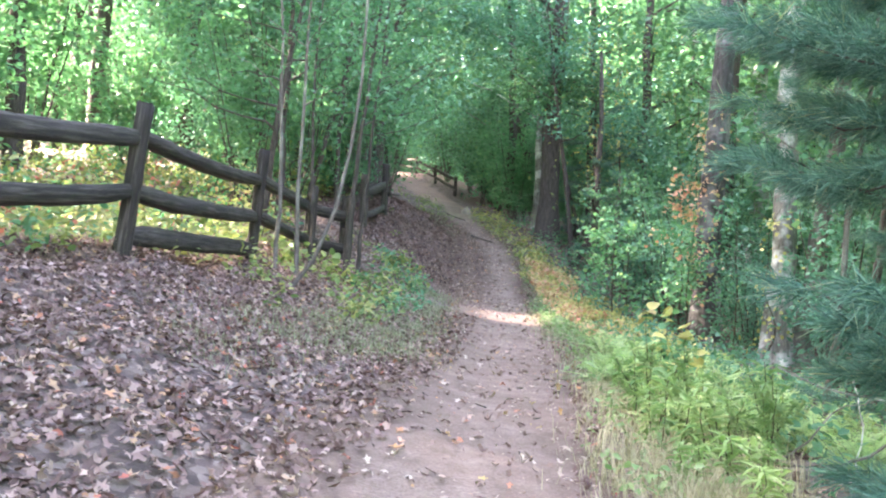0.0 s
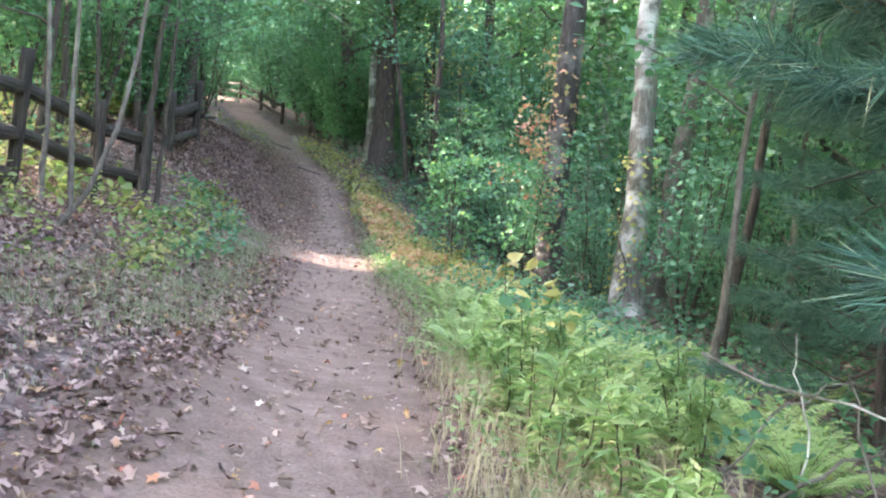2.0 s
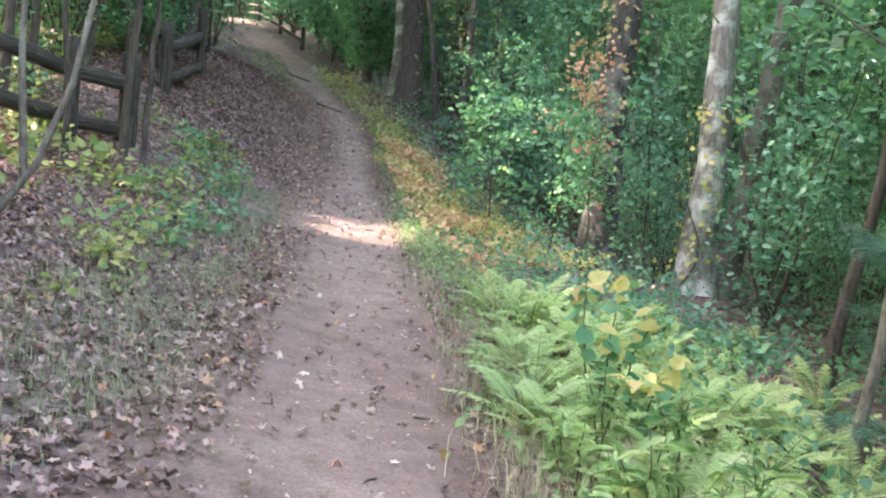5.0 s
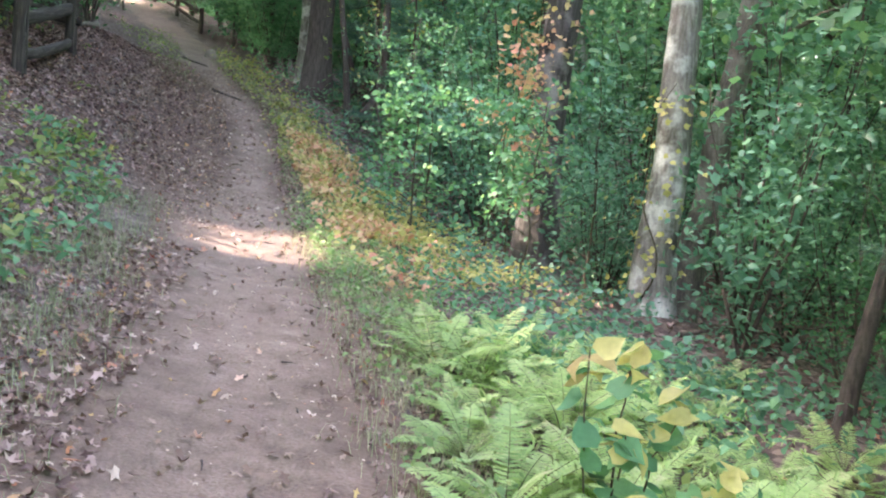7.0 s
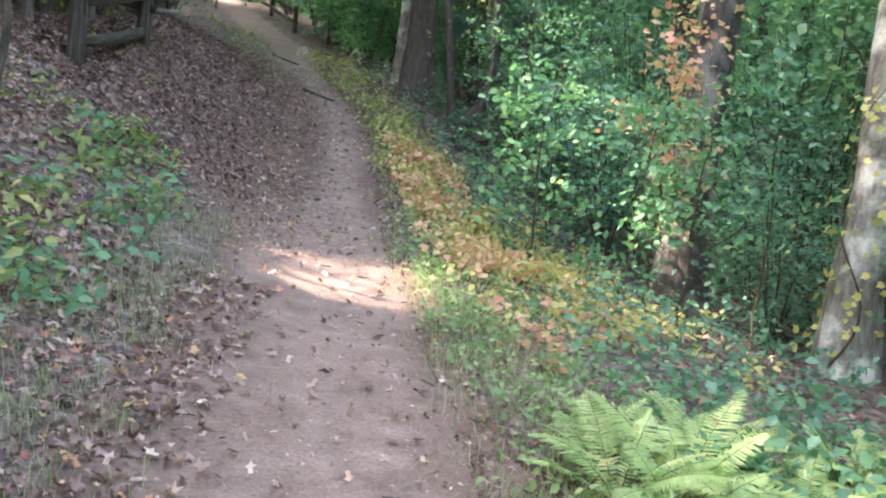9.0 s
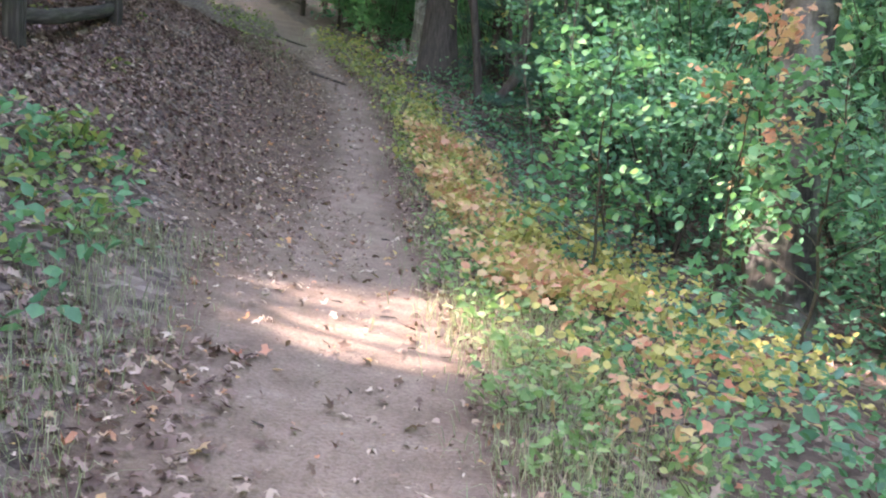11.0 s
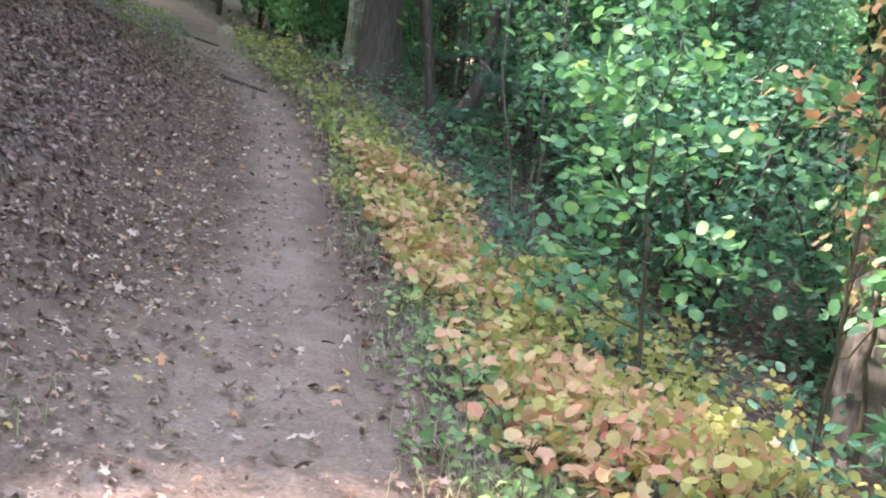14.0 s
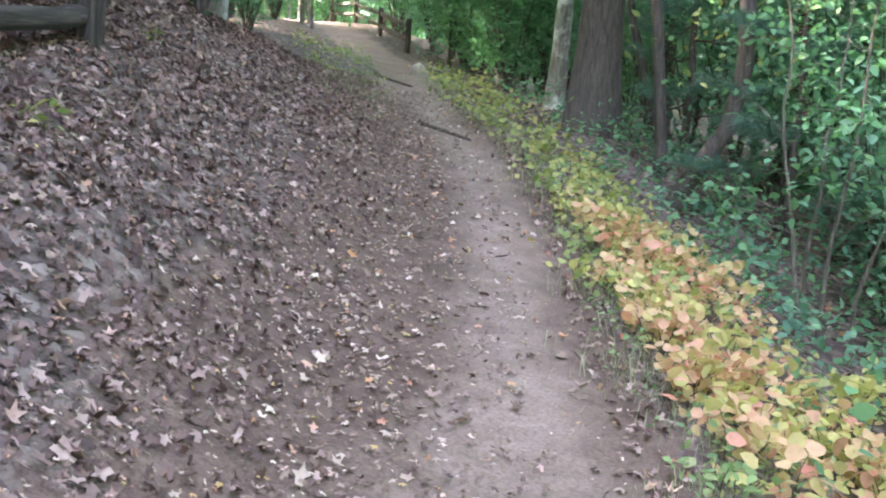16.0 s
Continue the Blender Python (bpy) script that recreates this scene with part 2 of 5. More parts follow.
def bend(a, b, n, wander, seed, sag=0.0):
    g = np.random.default_rng(seed)
    t = np.linspace(0, 1, n)[:, None]
    P = np.asarray(a, float) * (1 - t) + np.asarray(b, float) * t
    off = np.cumsum(g.normal(0, wander, (n, 3)), 0)
    off -= off[0] * (1 - t) + off[-1] * t
    P += off
    P[:, 2] -= sag * 4 * (t * (1 - t))[:, 0]
    return P


def turns(normals, spin):
    """Frames whose z lies along the normals, turned about them by spin."""
    n = normals / (np.linalg.norm(normals, axis=1)[:, None] + 1e-9)
    ref = np.where(np.abs(n[:, 2:3]) < 0.95, [[0, 0, 1.0]], [[1.0, 0, 0]])
    u = np.cross(ref, n)
    u /= np.linalg.norm(u, axis=1)[:, None]
    w = np.cross(n, u)
    c, s = np.cos(spin)[:, None], np.sin(spin)[:, None]
    return np.stack([c * u + s * w, c * w - s * u, n], -1)


OVATE = (np.array([[0, 0, 0], [0.30, 0.38, 0.07], [0, 0.5, -0.02], [-0.30, 0.38, 0.07], [0.2, 0.75, 0.02], [-0.2, 0.75, 0.02], [0, 1.0, -0.1]]),
         np.array([[0, 1, 2], [0, 2, 3], [1, 4, 2], [2, 5, 3], [2, 4, 6], [2, 6, 5]]))
ROUND = (np.array([[0, 0, 0], [0.36, 0.2, 0.06], [0.42, 0.55, 0.05], [0, 0.5, -0.03], [-0.36, 0.2, 0.06], [-0.42, 0.55, 0.05], [0.2, 0.88, 0], [-0.2, 0.88, 0], [0, 1.0, -0.06]]),
         np.array([[0, 1, 3], [1, 2, 3], [2, 6, 3], [6, 8, 3], [8, 7, 3], [7, 5, 3], [5, 4, 3], [4, 0, 3]]))
MAPLE = (np.array([[0, 0, 0], [0.33, 0.1, 0.05], [0.5, 0.52, 0.08], [0.23, 0.6, 0.03], [0, 1, -0.08], [-0.23, 0.6, 0.03], [-0.5, 0.52, 0.08], [-0.33, 0.1, 0.05], [0, 0.42, -0.03]]),
         np.array([[k, (k + 1) % 8, 8] for k in range(8)]))
DIAMOND = (np.array([[0, 0, 0], [0.32, 0.5, 0.05], [0, 1, -0.06], [-0.32, 0.5, 0.05]]), np.array([[0, 1, 2], [0, 2, 3]]))
WILLOW = (np.array([[0, 0, 0], [0.13, 0.3, 0.03], [0.1, 0.65, -0.02], [0, 1, -0.28], [-0.1, 0.65, -0.02], [-0.13, 0.3, 0.03], [0, 0.45, -0.06]]),
          np.array([[0, 1, 6], [1, 2, 6], [2, 3, 6], [3, 4, 6], [4, 5, 6], [5, 0, 6]]))
LOBED = (np.array([[0, 0.45, -0.05]] + [[(0.52, 0.2, 0.46, 0.24)[k % 4] * math.sin(math.pi * 2 * k / 9), 0.5 - (0.58, 0.22, 0.5, 0.26)[k % 4] * math.cos(math.pi * 2 * k / 9), 0.06 * (k % 2)] for k in range(9)]),
         np.array([[0, 1 + k, 1 + (k + 1) % 9] for k in range(9)]))


def scatter(leaf, at, normals, size, seed=0, spin=None, curl=0.0):
    """Copies of one leaf shape at many places, as one mesh's vertices and faces."""
    g = np.random.default_rng(seed)
    LV, LF = leaf
    n = len(at)
    M = turns(np.asarray(normals, float), g.uniform(0, 2 * np.pi, n) if spin is None else spin)
    V = np.repeat(LV[None], n, 0)
    if curl:
        c = g.normal(0, curl, n)[:, None]
        V[:, :, 2] += c * (V[:, :, 0] ** 2 * 3 + (V[:, :, 1] - 0.5) ** 2 * 2)
    V[:, :, 0] *= g.uniform(0.75, 1.15, n)[:, None]
    V[:, :, 1] -= 0.3
    V = np.einsum("nij,nkj->nki", M, V * np.asarray(size).reshape(-1, 1, 1)) + np.asarray(at)[:, None]
    return V.reshape(-1, 3), (LF[None] + (np.arange(n) * len(LV))[:, None, None]).reshape(-1, LF.shape[1])


def cloud(n, centres, spread, size, leaf=DIAMOND, seed=0, tilt=0.6, droop=0.0):
    """Leaves in loose clumps: normals mostly upward, so that sprays lie in layers."""
    g = np.random.default_rng(seed)
    C = np.asarray(centres, float)
    k = g.integers(0, len(C), n)
    off = g.normal(0, 1, (n, 3)) * np.asarray(spread)
    N = g.normal(0, tilt, (n, 3)) + [0, 0, 1.0]
    at = C[k] + off
    at[:, 2] -= droop * np.linalg.norm(off[:, :2], axis=1)
    return scatter(leaf, at, N, g.uniform(0.7, 1.3, n) * size, seed + 1)


# ------------------------------------------------------------------ ground
def ease(a, b, v):
    q = np.clip((np.asarray(v, float) - a) / (b - a), 0, 1)
    return q * q * (3 - 2 * q)


GY = [-60, -6, 0, 2, 4, 6, 8, 10, 12, 14, 16, 18, 20, 22, 24, 26, 28, 30, 34, 38, 43, 48, 60, 400]
GZ = [-1.5, -.35, -.05, .12, .28, .33, .28, .26, .33, .43, .52, .73, 1.1, 1.52, 1.88, 2.19, 2.43, 2.64, 3.03, 3.66, 4.45, 5.1, 5.7, 6]
LY = [-60, 0, 4, 8, 10.5, 13.5, 16, 18, 20.5, 22.5, 24, 26, 28.5, 31.5, 36, 43, 60]
LX = [-1.15, -1.15, -1.2, -1.3, -1.45, -1.62, -1.85, -1.98, -2.2, -2.6, -2.92, -3.2, -3.8, -4.7, -6.2, -8.8, -15.4]
RX = [.15, .15, .15, .12, .02, -.36, -.62, -.82, -1.05, -1.5, -2.0, -2.6, -3.1, -3.7, -5.0, -7.4, -14]


def edges(y):
    return np.interp(y, LY, LX), np.interp(y, LY, RX)


def H(x, y):
    x, y = np.asarray(x, float), np.asarray(y, float)
    xl, xr = edges(y)
    z = np.interp(y, GY, GZ) - 0.147 * np.clip(x, -4 - 3 * ease(29, 36, y), 2.5)
    d, e = xl - x, x - xr
    z = z + (0.17 + 0.40 * ease(12, 16.5, y) * (1 - ease(20.5, 25.5, y))) * (np.sqrt(np.clip(d + 0.1, 0, 2.2) ** 2 + 0.09) - 0.3) + 0.10 * np.clip(d - 2.05, 0, 8)
    z = z - np.clip(e - 0.3, 0, 1.6) * (0.05 + 0.16 * ease(14, 17, y) * (1 - ease(21.5, 23.5, y))) - 0.06 * np.clip(e - 1.9, 0, 8)
    off = np.clip(np.maximum(d, e), 0, 1)
    z = z + off * 0.03 * (np.sin(3.1 * x + 1.7 * y) + np.sin(2.3 * y - 4.1 * x + 1)) + 0.008 * np.sin(5 * y + 2 * x) - 0.03 * np.exp(-((x - (xl + xr) / 2) / 0.35) ** 2)
    return z


def stretch(a, b, step, far):
    mid = np.arange(a, b + 1e-6, step)
    out = step * 1.22 ** np.arange(1, 60)
    out = np.cumsum(out)
    out = out[out < far]
    return np.concatenate([a - out[::-1], mid, b + out])


xs, ys = stretch(-6.5, 4.5, 0.1, 420), stretch(1.0, 30.0, 0.1, 420)
GX, GYY = np.meshgrid(xs, ys, indexing="ij")
xl_, xr_ = edges(GYY)
gz = H(np.clip(GX, -45, 45), np.clip(GYY, -60, 60))
nx, ny = GX.shape
i0 = (np.arange(nx - 1)[:, None] * ny + np.arange(ny - 1)[None])
GF = np.stack([i0, i0 + ny, i0 + ny + 1, i0 + 1], -1).reshape(-1, 4)
ground = part("ground", (np.stack([GX, GYY, gz], -1).reshape(-1, 3), GF), FLOOR)
tagged(ground, "woodland floor of brown leaf litter with a bare dirt trail", "ground", kind="structure")
mask = ease(-0.25 - 1.1 * ease(13.5, 16.5, GYY) * (1 - ease(24, 26, GYY)), 0.2, GX - xl_) * ease(-0.2, 0.2, xr_ + 0.15 - GX)
ground.data.attributes.new("trail", "FLOAT", "POINT").data.foreach_set("value", mask.ravel().astype(np.float32))
upper = ease(15.0, 17.4, GYY) * (1 - ease(23.6, 25.2, GYY))
middle = (xl_ + xr_) / 2 + 0.1 + upper * ((xr_ - xl_) / 2 - 0.5)
# beyond y 24 the path is coloured paler, standing in for sunlight
tread_and_light = 0.95 * np.exp(-((GX - middle) / (0.55 - 0.27 * upper)) ** 2) * (0.62 + 0.38 * ease(2.0, 9.0, np.abs(GYY - 8.5))) + 0.55 * ease(24.0, 25.4, GYY)
tread_and_light = np.clip(tread_and_light + 0.25 * (1 - upper) * (1 - ease(23.0, 25.0, GYY)), 0, 1)
ground.data.attributes.new("tread_and_light", "FLOAT", "POINT").data.foreach_set("value", tread_and_light.ravel().astype(np.float32))


def floor_normal(x, y):
    e = 0.05
    return np.stack([-(H(x + e, y) - H(x - e, y)) / (2 * e), -(H(x, y + e) - H(x, y - e)) / (2 * e), np.ones_like(x)], -1)


def strewn(n, lo, hi, y0, y1, side, seed, power=1.0):
    """Places on the ground beside the trail: side -1 measures from its left edge outward, +1 from its right edge."""
    g = np.random.default_rng(seed)
    y = g.uniform(y0, y1, n)
    d = lo + (hi - lo) * g.uniform(0, 1, n) ** power
    xl, xr = edges(y)
    x = np.where(side < 0, xl - d, xr + d)
    return x, y, H(x, y)


# ------------------------------------------------------------------ fallen leaves
def fallen(name, n, lo, hi, y0, y1, side, size, mat, label, seed, power=1.0, tilt=0.55):
    g = np.random.default_rng(seed + 50)
    x, y, z = strewn(n, lo, hi, y0, y1, side, seed, power)
    at = np.stack([x, y, z + 0.012 + g.uniform(0, 0.015, n)], -1)
    N = floor_normal(x, y) + g.normal(0, tilt, (n, 3))
    ob = part(name, scatter(LOBED, at, N, g.uniform(0.6, 1.25, n) * size, seed + 9, curl=0.35), mat)
    return tagged(ob, label, "fallen leaves", kind="stuff")


fallen("leaf_litter", 7000, 0.25, 3.3, 12.6, 15.6, -1, 0.05, LITTER, "brown fallen leaves under plants on the bank", 30, 0.6, 0.35)
fallen("leaf_litter", 33000, -0.4, 3.5, 2.5, 12.9, -1, 0.053, LITTER, "brown and grey fallen leaves covering the bank", 11, 0.72, 0.4)
fallen("leaf_litter", 41000, -0.1, 3.1, 15.3, 25, -1, 0.051, BANKLEAF, "brown and mauve fallen leaves on the steep bank", 12, 0.5, 0.5)
fallen("leaf_litter", 6000, -0.9, 1.2, 14, 25, -1, 0.03, BANKLEAF, "thin scatter of fallen leaves at the foot of the bank", 28, 0.62, 0.22)
fallen("leaf_litter", 2200, -0.9, 1.6, 13.8, 25, -1, 0.034, TRAILLEAF, "pale dry leaves lying on darker soil of the bank", 29, 0.7, 0.3)
fallen("leaf_litter", 4500, 2.8, 8, 3, 26, -1, 0.08, LITTER, "brown fallen leaves among plants behind the fence", 13)
fallen("leaf_litter", 5600, -0.08, 0.75, 3, 26, 1, 0.042, LITTER, "brown fallen leaves along the trail's grassy edge", 14)
fallen("leaf_litter", 7000, 0.6, 7, 4, 28, 1, 0.07, LITTER, "brown fallen leaves under the ferns and shrubs", 15)
fallen("trail_leaves", 1300, -1.35, 0.05, 2.6, 24, 1, 0.055, TRAILLEAF, "pale and brown dry leaves strewn on the dirt trail", 16, tilt=0.35)
fallen("trail_leaves", 4200, -1.7, 0.1, 2.6, 26, 1, 0.018, TRAILLEAF, "small crumbs of dry leaves on the dirt trail", 17, power=0.9, tilt=0.25)
fallen("leaf_litter", 3000, -0.62, 0.5, 13.8, 24.5, -1, 0.018, TRAILLEAF, "crumbled brown leaves between bank and trail", 20, 0.6, 0.2)
fallen("trail_leaves", 700, -0.5, 0.0, 14.5, 24, -1, 0.036, TRAILLEAF, "dry brown leaves thinning out onto the trail", 18, 0.55)
fallen("trail_leaves", 450, -0.4, 0.05, 3, 14.5, -1, 0.036, TRAILLEAF, "dry leaves thinning out at the trail's edge", 19, 0.55)


gt = np.random.default_rng(61)
tw = []
for k in range(120):
    ty = gt.uniform(3, 24)
    tl, tr = edges(ty)
    tx, ta, tlen = gt.uniform(tl - 0.6, tr + 0.3), gt.uniform(0, 6.28), gt.uniform(0.04, 0.12)
    B = bend((tx, ty, 0), (tx + math.cos(ta) * tlen, ty + math.sin(ta) * tlen, 0), 4, 0.006, 700 + k)
    B[:, 2] = H(B[:, 0], B[:, 1]) + 0.006
    tw.append(tube(B, np.linspace(0.005, 0.002, 4), 4))
tagged(part("twigs", join(*tw), BARK_DARK), "small dark twigs strewn on the trail", "twigs", kind="stuff")


# ------------------------------------------------------------------ grass
def grass(name, n, lo, hi, y0, y1, side, height, mat, label, seed, clump=0.12):
    g = np.random.default_rng(seed)
    k = max(8, n // 28)
    cx, cy, _ = strewn(k, lo, hi, y0, y1, side, seed + 1)
    pick = g.integers(0, k, n)
    x, y = cx[pick] + g.normal(0, clump, n), cy[pick] + g.normal(0, clump, n)
    z = H(x, y)
    a, lean, h = g.uniform(0, 2 * np.pi, n), g.uniform(0.15, 1.3, n), height * g.uniform(0.4, 1.3, n)
    w = g.uniform(0.0012, 0.0025, n)
    dx, dy = np.cos(a), np.sin(a)
    base = np.stack([x, y, z], -1)
    sidev = np.stack([-dy, dx, 0 * dx], -1) * w[:, None]
    mid = base + np.stack([dx * lean * h * 0.3, dy * lean * h * 0.3, h * 0.6], -1)
    tip = base + np.stack([dx * lean * h, dy * lean * h, h * (1 - 0.4 * lean)], -1)
    V = np.stack([base - sidev, base + sidev, mid + sidev * 0.8, mid - sidev * 0.8, tip + sidev * 0.15, tip - sidev * 0.15], 1).reshape(-1, 3)
    F = (np.array([[0, 1, 2, 3], [3, 2, 4, 5]])[None] + (np.arange(n) * 6)[:, None, None]).reshape(-1, 4)
    return tagged(part(name, (V, F), mat), label, "grass", kind="stuff")


grass("grass", 6000, 0.02, 0.8, 8, 14.5, 1, 0.11, GRASS, "low green grass along the trail edge", 21)
grass("grass", 5200, 0.0, 0.55, 13.5, 27, 1, 0.12, GRASS, "thin grass along the trail edge", 22)
grass("grass", 3200, 0.05, 1.2, 4.5, 13.5, -1, 0.08, GRASS, "low grass tufts growing through fallen leaves", 23)
grass("grass", 3600, -0.05, 1.0, 6.6, 10.8, -1, 0.1, GRASS, "grey-green grass patch between leaf litter and trail", 31, 0.16)
grass("grass", 1500, 0.0, 0.6, 11.2, 14.6, -1, 0.12, GRASS, "grass tufts at the trail's edge below the bank", 32, 0.1)
grass("grass", 1000, 0.1, 0.7, 22, 31, -1, 0.12, GRASS, "grass on the crest beside the upper trail", 24)
grass("dry_grass", 1500, 0.05, 0.8, 8.0, 14.5, 1, 0.12, STRAW, "thin dry grass along the trail edge", 27)
grass("dry_grass", 7000, 0.1, 1.0, 3.4, 8.0, 1, 0.19, STRAW, "dry straw-coloured grass beside the trail", 25)
grass("grass", 6000, 2.6, 8, 4, 18, -1, 0.3, GRASS, "long grass behind the rail fence", 26, 0.3)

# ------------------------------------------------------------------ rail fence by the trail
def block(x0, x1, y0, y1, z0, z1, jit, seed):
    """A hewn block with slightly uneven corners, subdivided along z."""
    g = np.random.default_rng(seed)
    n = max(2, int((z1 - z0) / 0.12) + 1)
    c = 0.012
    ring = np.array([[x0 + c, y0], [x1 - c, y0], [x1, y0 + c], [x1, y1 - c], [x1 - c, y1], [x0 + c, y1], [x0, y1 - c], [x0, y0 + c]])
    V = np.concatenate([np.column_stack([ring + g.normal(0, jit, ring.shape), np.full(8, z)]) for z in np.linspace(z0, z1, n)])
    F = [[i * 8 + k, i * 8 + (k + 1) % 8, i * 8 + 8 + (k + 1) % 8, i * 8 + 8 + k] for i in range(n - 1) for k in range(8)]
    for o, flip in ((0, 1), ((n - 1) * 8, 0)):
        for q in ([0, 1, 2, 3], [0, 3, 4, 7], [4, 5, 6, 7]):
            F.append([o + k for k in (q[::-1] if flip else q)])
    return V, np.array(F)


def along_x(V):
    return np.column_stack([V[:, 2], V[:, 0], V[:, 1]])


def aimed(ob, parent, a, b):
    """Lays a part built along x so that it runs from a to b."""
    d = Vector(b) - Vector(a)
    ob.matrix_basis = Matrix.Translation(Vector(a) - parent.location) @ d.to_track_quat("X", "Z").to_matrix().to_4x4()
    return ob


def post(parent, base, top, w, slots=(0.53, 0.98)):
    """A hewn post of two cheeks with blocks between its mortises."""
    a, b = np.array(base, float), np.array(top, float)
    h = float(np.linalg.norm(b - a))
    low = a - (b - a) / h * 0.3
    sd, e = int(abs(a[1]) * 37), w * 0.5
    pieces = [block(-e, -e * 0.32, -e * 0.75, e * 0.75, 0, h + 0.3, 0.004, sd), block(e * 0.32, e, -e * 0.75, e * 0.75, 0, h + 0.3, 0.004, sd + 1)]
    z = 0.0
    for sl in [q for q in slots if q < h - 0.08] + [None]:
        end = h + 0.29 if sl is None else sl + 0.3 - 0.09
        pieces.append(block(-e * 0.34, e * 0.34, -e * 0.7, e * 0.7, z, end, 0.003, sd + 2))
        z = end + 0.2
    V, F = join(*pieces)
    return aimed(part("post", (along_x(V), F), WOOD, parent), parent, low, b)


def rail(parent, a, b, w, seed, sag=0.03):
    """A split rail with flat hewn faces and tapered ends."""
    g = np.random.default_rng(seed)
    L = float(np.linalg.norm(np.subtract(b, a))) + 0.16
    n = 18
    t = np.linspace(0, 1, n)
    tip = np.minimum(1, np.minimum(t, 1 - t) / 0.09)
    hz, hy = w * 0.5 * (0.55 + 0.45 * tip), w * 0.38 * (0.3 + 0.7 * tip)
    prof = np.array([[-1, -0.75], [-0.6, -1], [0.7, -0.95], [1, -0.5], [0.85, 0.7], [0.3, 1], [-0.55, 0.92], [-0.95, 0.55]]) * (1 + g.normal(0, 0.08, (8, 1)))
    wob = np.cumsum(g.normal(0, 0.004, (n, 2)), 0)
    wob -= wob[0] * (1 - t[:, None]) + wob[-1] * t[:, None]
    V = np.concatenate([np.column_stack([np.full(8, t[i] * L - 0.08), prof[:, 0] * hy[i] + wob[i, 0] + g.normal(0, 0.002, 8),
                                         prof[:, 1] * hz[i] + wob[i, 1] - sag * 4 * t[i] * (1 - t[i]) + g.normal(0, 0.002, 8)]) for i in range(n)])
    F = [[i * 8 + k, i * 8 + 8 + k, i * 8 + 8 + (k + 1) % 8, i * 8 + (k + 1) % 8] for i in range(n - 1) for k in range(8)]
    for o in (0, (n - 1) * 8):
        F += [[o, o + 1, o + 2, o + 3], [o, o + 3, o + 4, o + 7], [o + 4, o + 5, o + 6, o + 7]]
    return aimed(part("rail", (V, np.array(F)), WOOD, parent), parent, a, b)


POSTS = [((-3.45, 3.7), (-3.4, 3.72), 1.25, 0.17), ((-3.56, 7.25), (-3.42, 7.3), 1.24, 0.165), ((-3.72, 10.85), (-3.6, 10.9), 1.34, 0.17),
         ((-3.6, 12.95), (-3.56, 12.98), 0.98, 0.16), ((-3.2, 13.45), (-3.17, 13.5), 0.92, 0.17)]
fence = thing("rail_fence", (-3.6, 9.0, float(H(-3.6, 9.0))), "weathered grey split-rail fence standing on the leafy bank", "fence")
tops = []
for (bx, by), (tx, ty), h, w in POSTS:
    z = float(H(bx, by))
    post(fence, (bx, by, z), (tx, ty, z + h), w)
    tops.append((bx, by, z, tx, ty, h))
LEVELS = [[0.82, 0.42], [0.98, 0.53], [0.98, 0.56], [0.66, 0.2], [0.62, 0.15]]


def on_post(i, level):
    bx, by, z, tx, ty, h = tops[i]
    return np.array([bx + (tx - bx) * level / h, by + (ty - by) * level / h, z + level])


for i in range(4):
    for k in range(2):
        la, lb = LEVELS[i][k], LEVELS[i + 1][k]
        rail(fence, on_post(i, la), on_post(i + 1, lb), 0.15, 100 + 7 * i + k, 0.05 if i < 2 else 0.0)
for bx, by, h in ((-3.5, 16.0, 0.9), (-3.62, 18.45, 1.0)):
    post(fence, (bx, by, float(H(bx, by))), (bx + 0.03, by, float(H(bx, by)) + h), 0.16)
rail(fence, (-3.5, 16.0, float(H(-3.5, 16.0)) + 0.6), (-3.62, 18.45, float(H(-3.62, 18.45)) + 0.6), 0.14, 141)
rail(fence, (-3.5, 16.0, float(H(-3.5, 16.0)) + 0.22), (-3.62, 18.45, float(H(-3.62, 18.45)) + 0.16), 0.11, 143)
rail(fence, (-5.6, 18.6, float(H(-5.6, 18.6)) + 0.55), (-3.55, 18.42, float(H(-3.62, 18.45)) + 0.42), 0.15, 142)
rail(fence, on_post(1, 0.17), on_post(2, 0.16), 0.17, 131, -0.02)

# far fence above the upper trail
far_fence = thing("rail_fence", (-5.2, 40.0, float(H(-5.2, 40.0))), "dark split-rail fence lining the upper trail", "fence")
FP = [(-4.3, 35.9), (-5.6, 39.6), (-7.0, 43.2), (-8.6, 47.0)]
for x, y in FP:
    post(far_fence, (x, y, float(H(x, y))), (x + 0.02, y, float(H(x, y)) + 0.76), 0.15, (0.26, 0.58))
for (x0, y0), (x1, y1) in zip(FP[:-1], FP[1:]):
    for lv in (0.3, 0.62):
        rail(far_fence, (x0, y0, float(H(x0, y0)) + lv), (x1, y1, float(H(x1, y1)) + lv), 0.11, int(y0 * 3 + lv * 10))


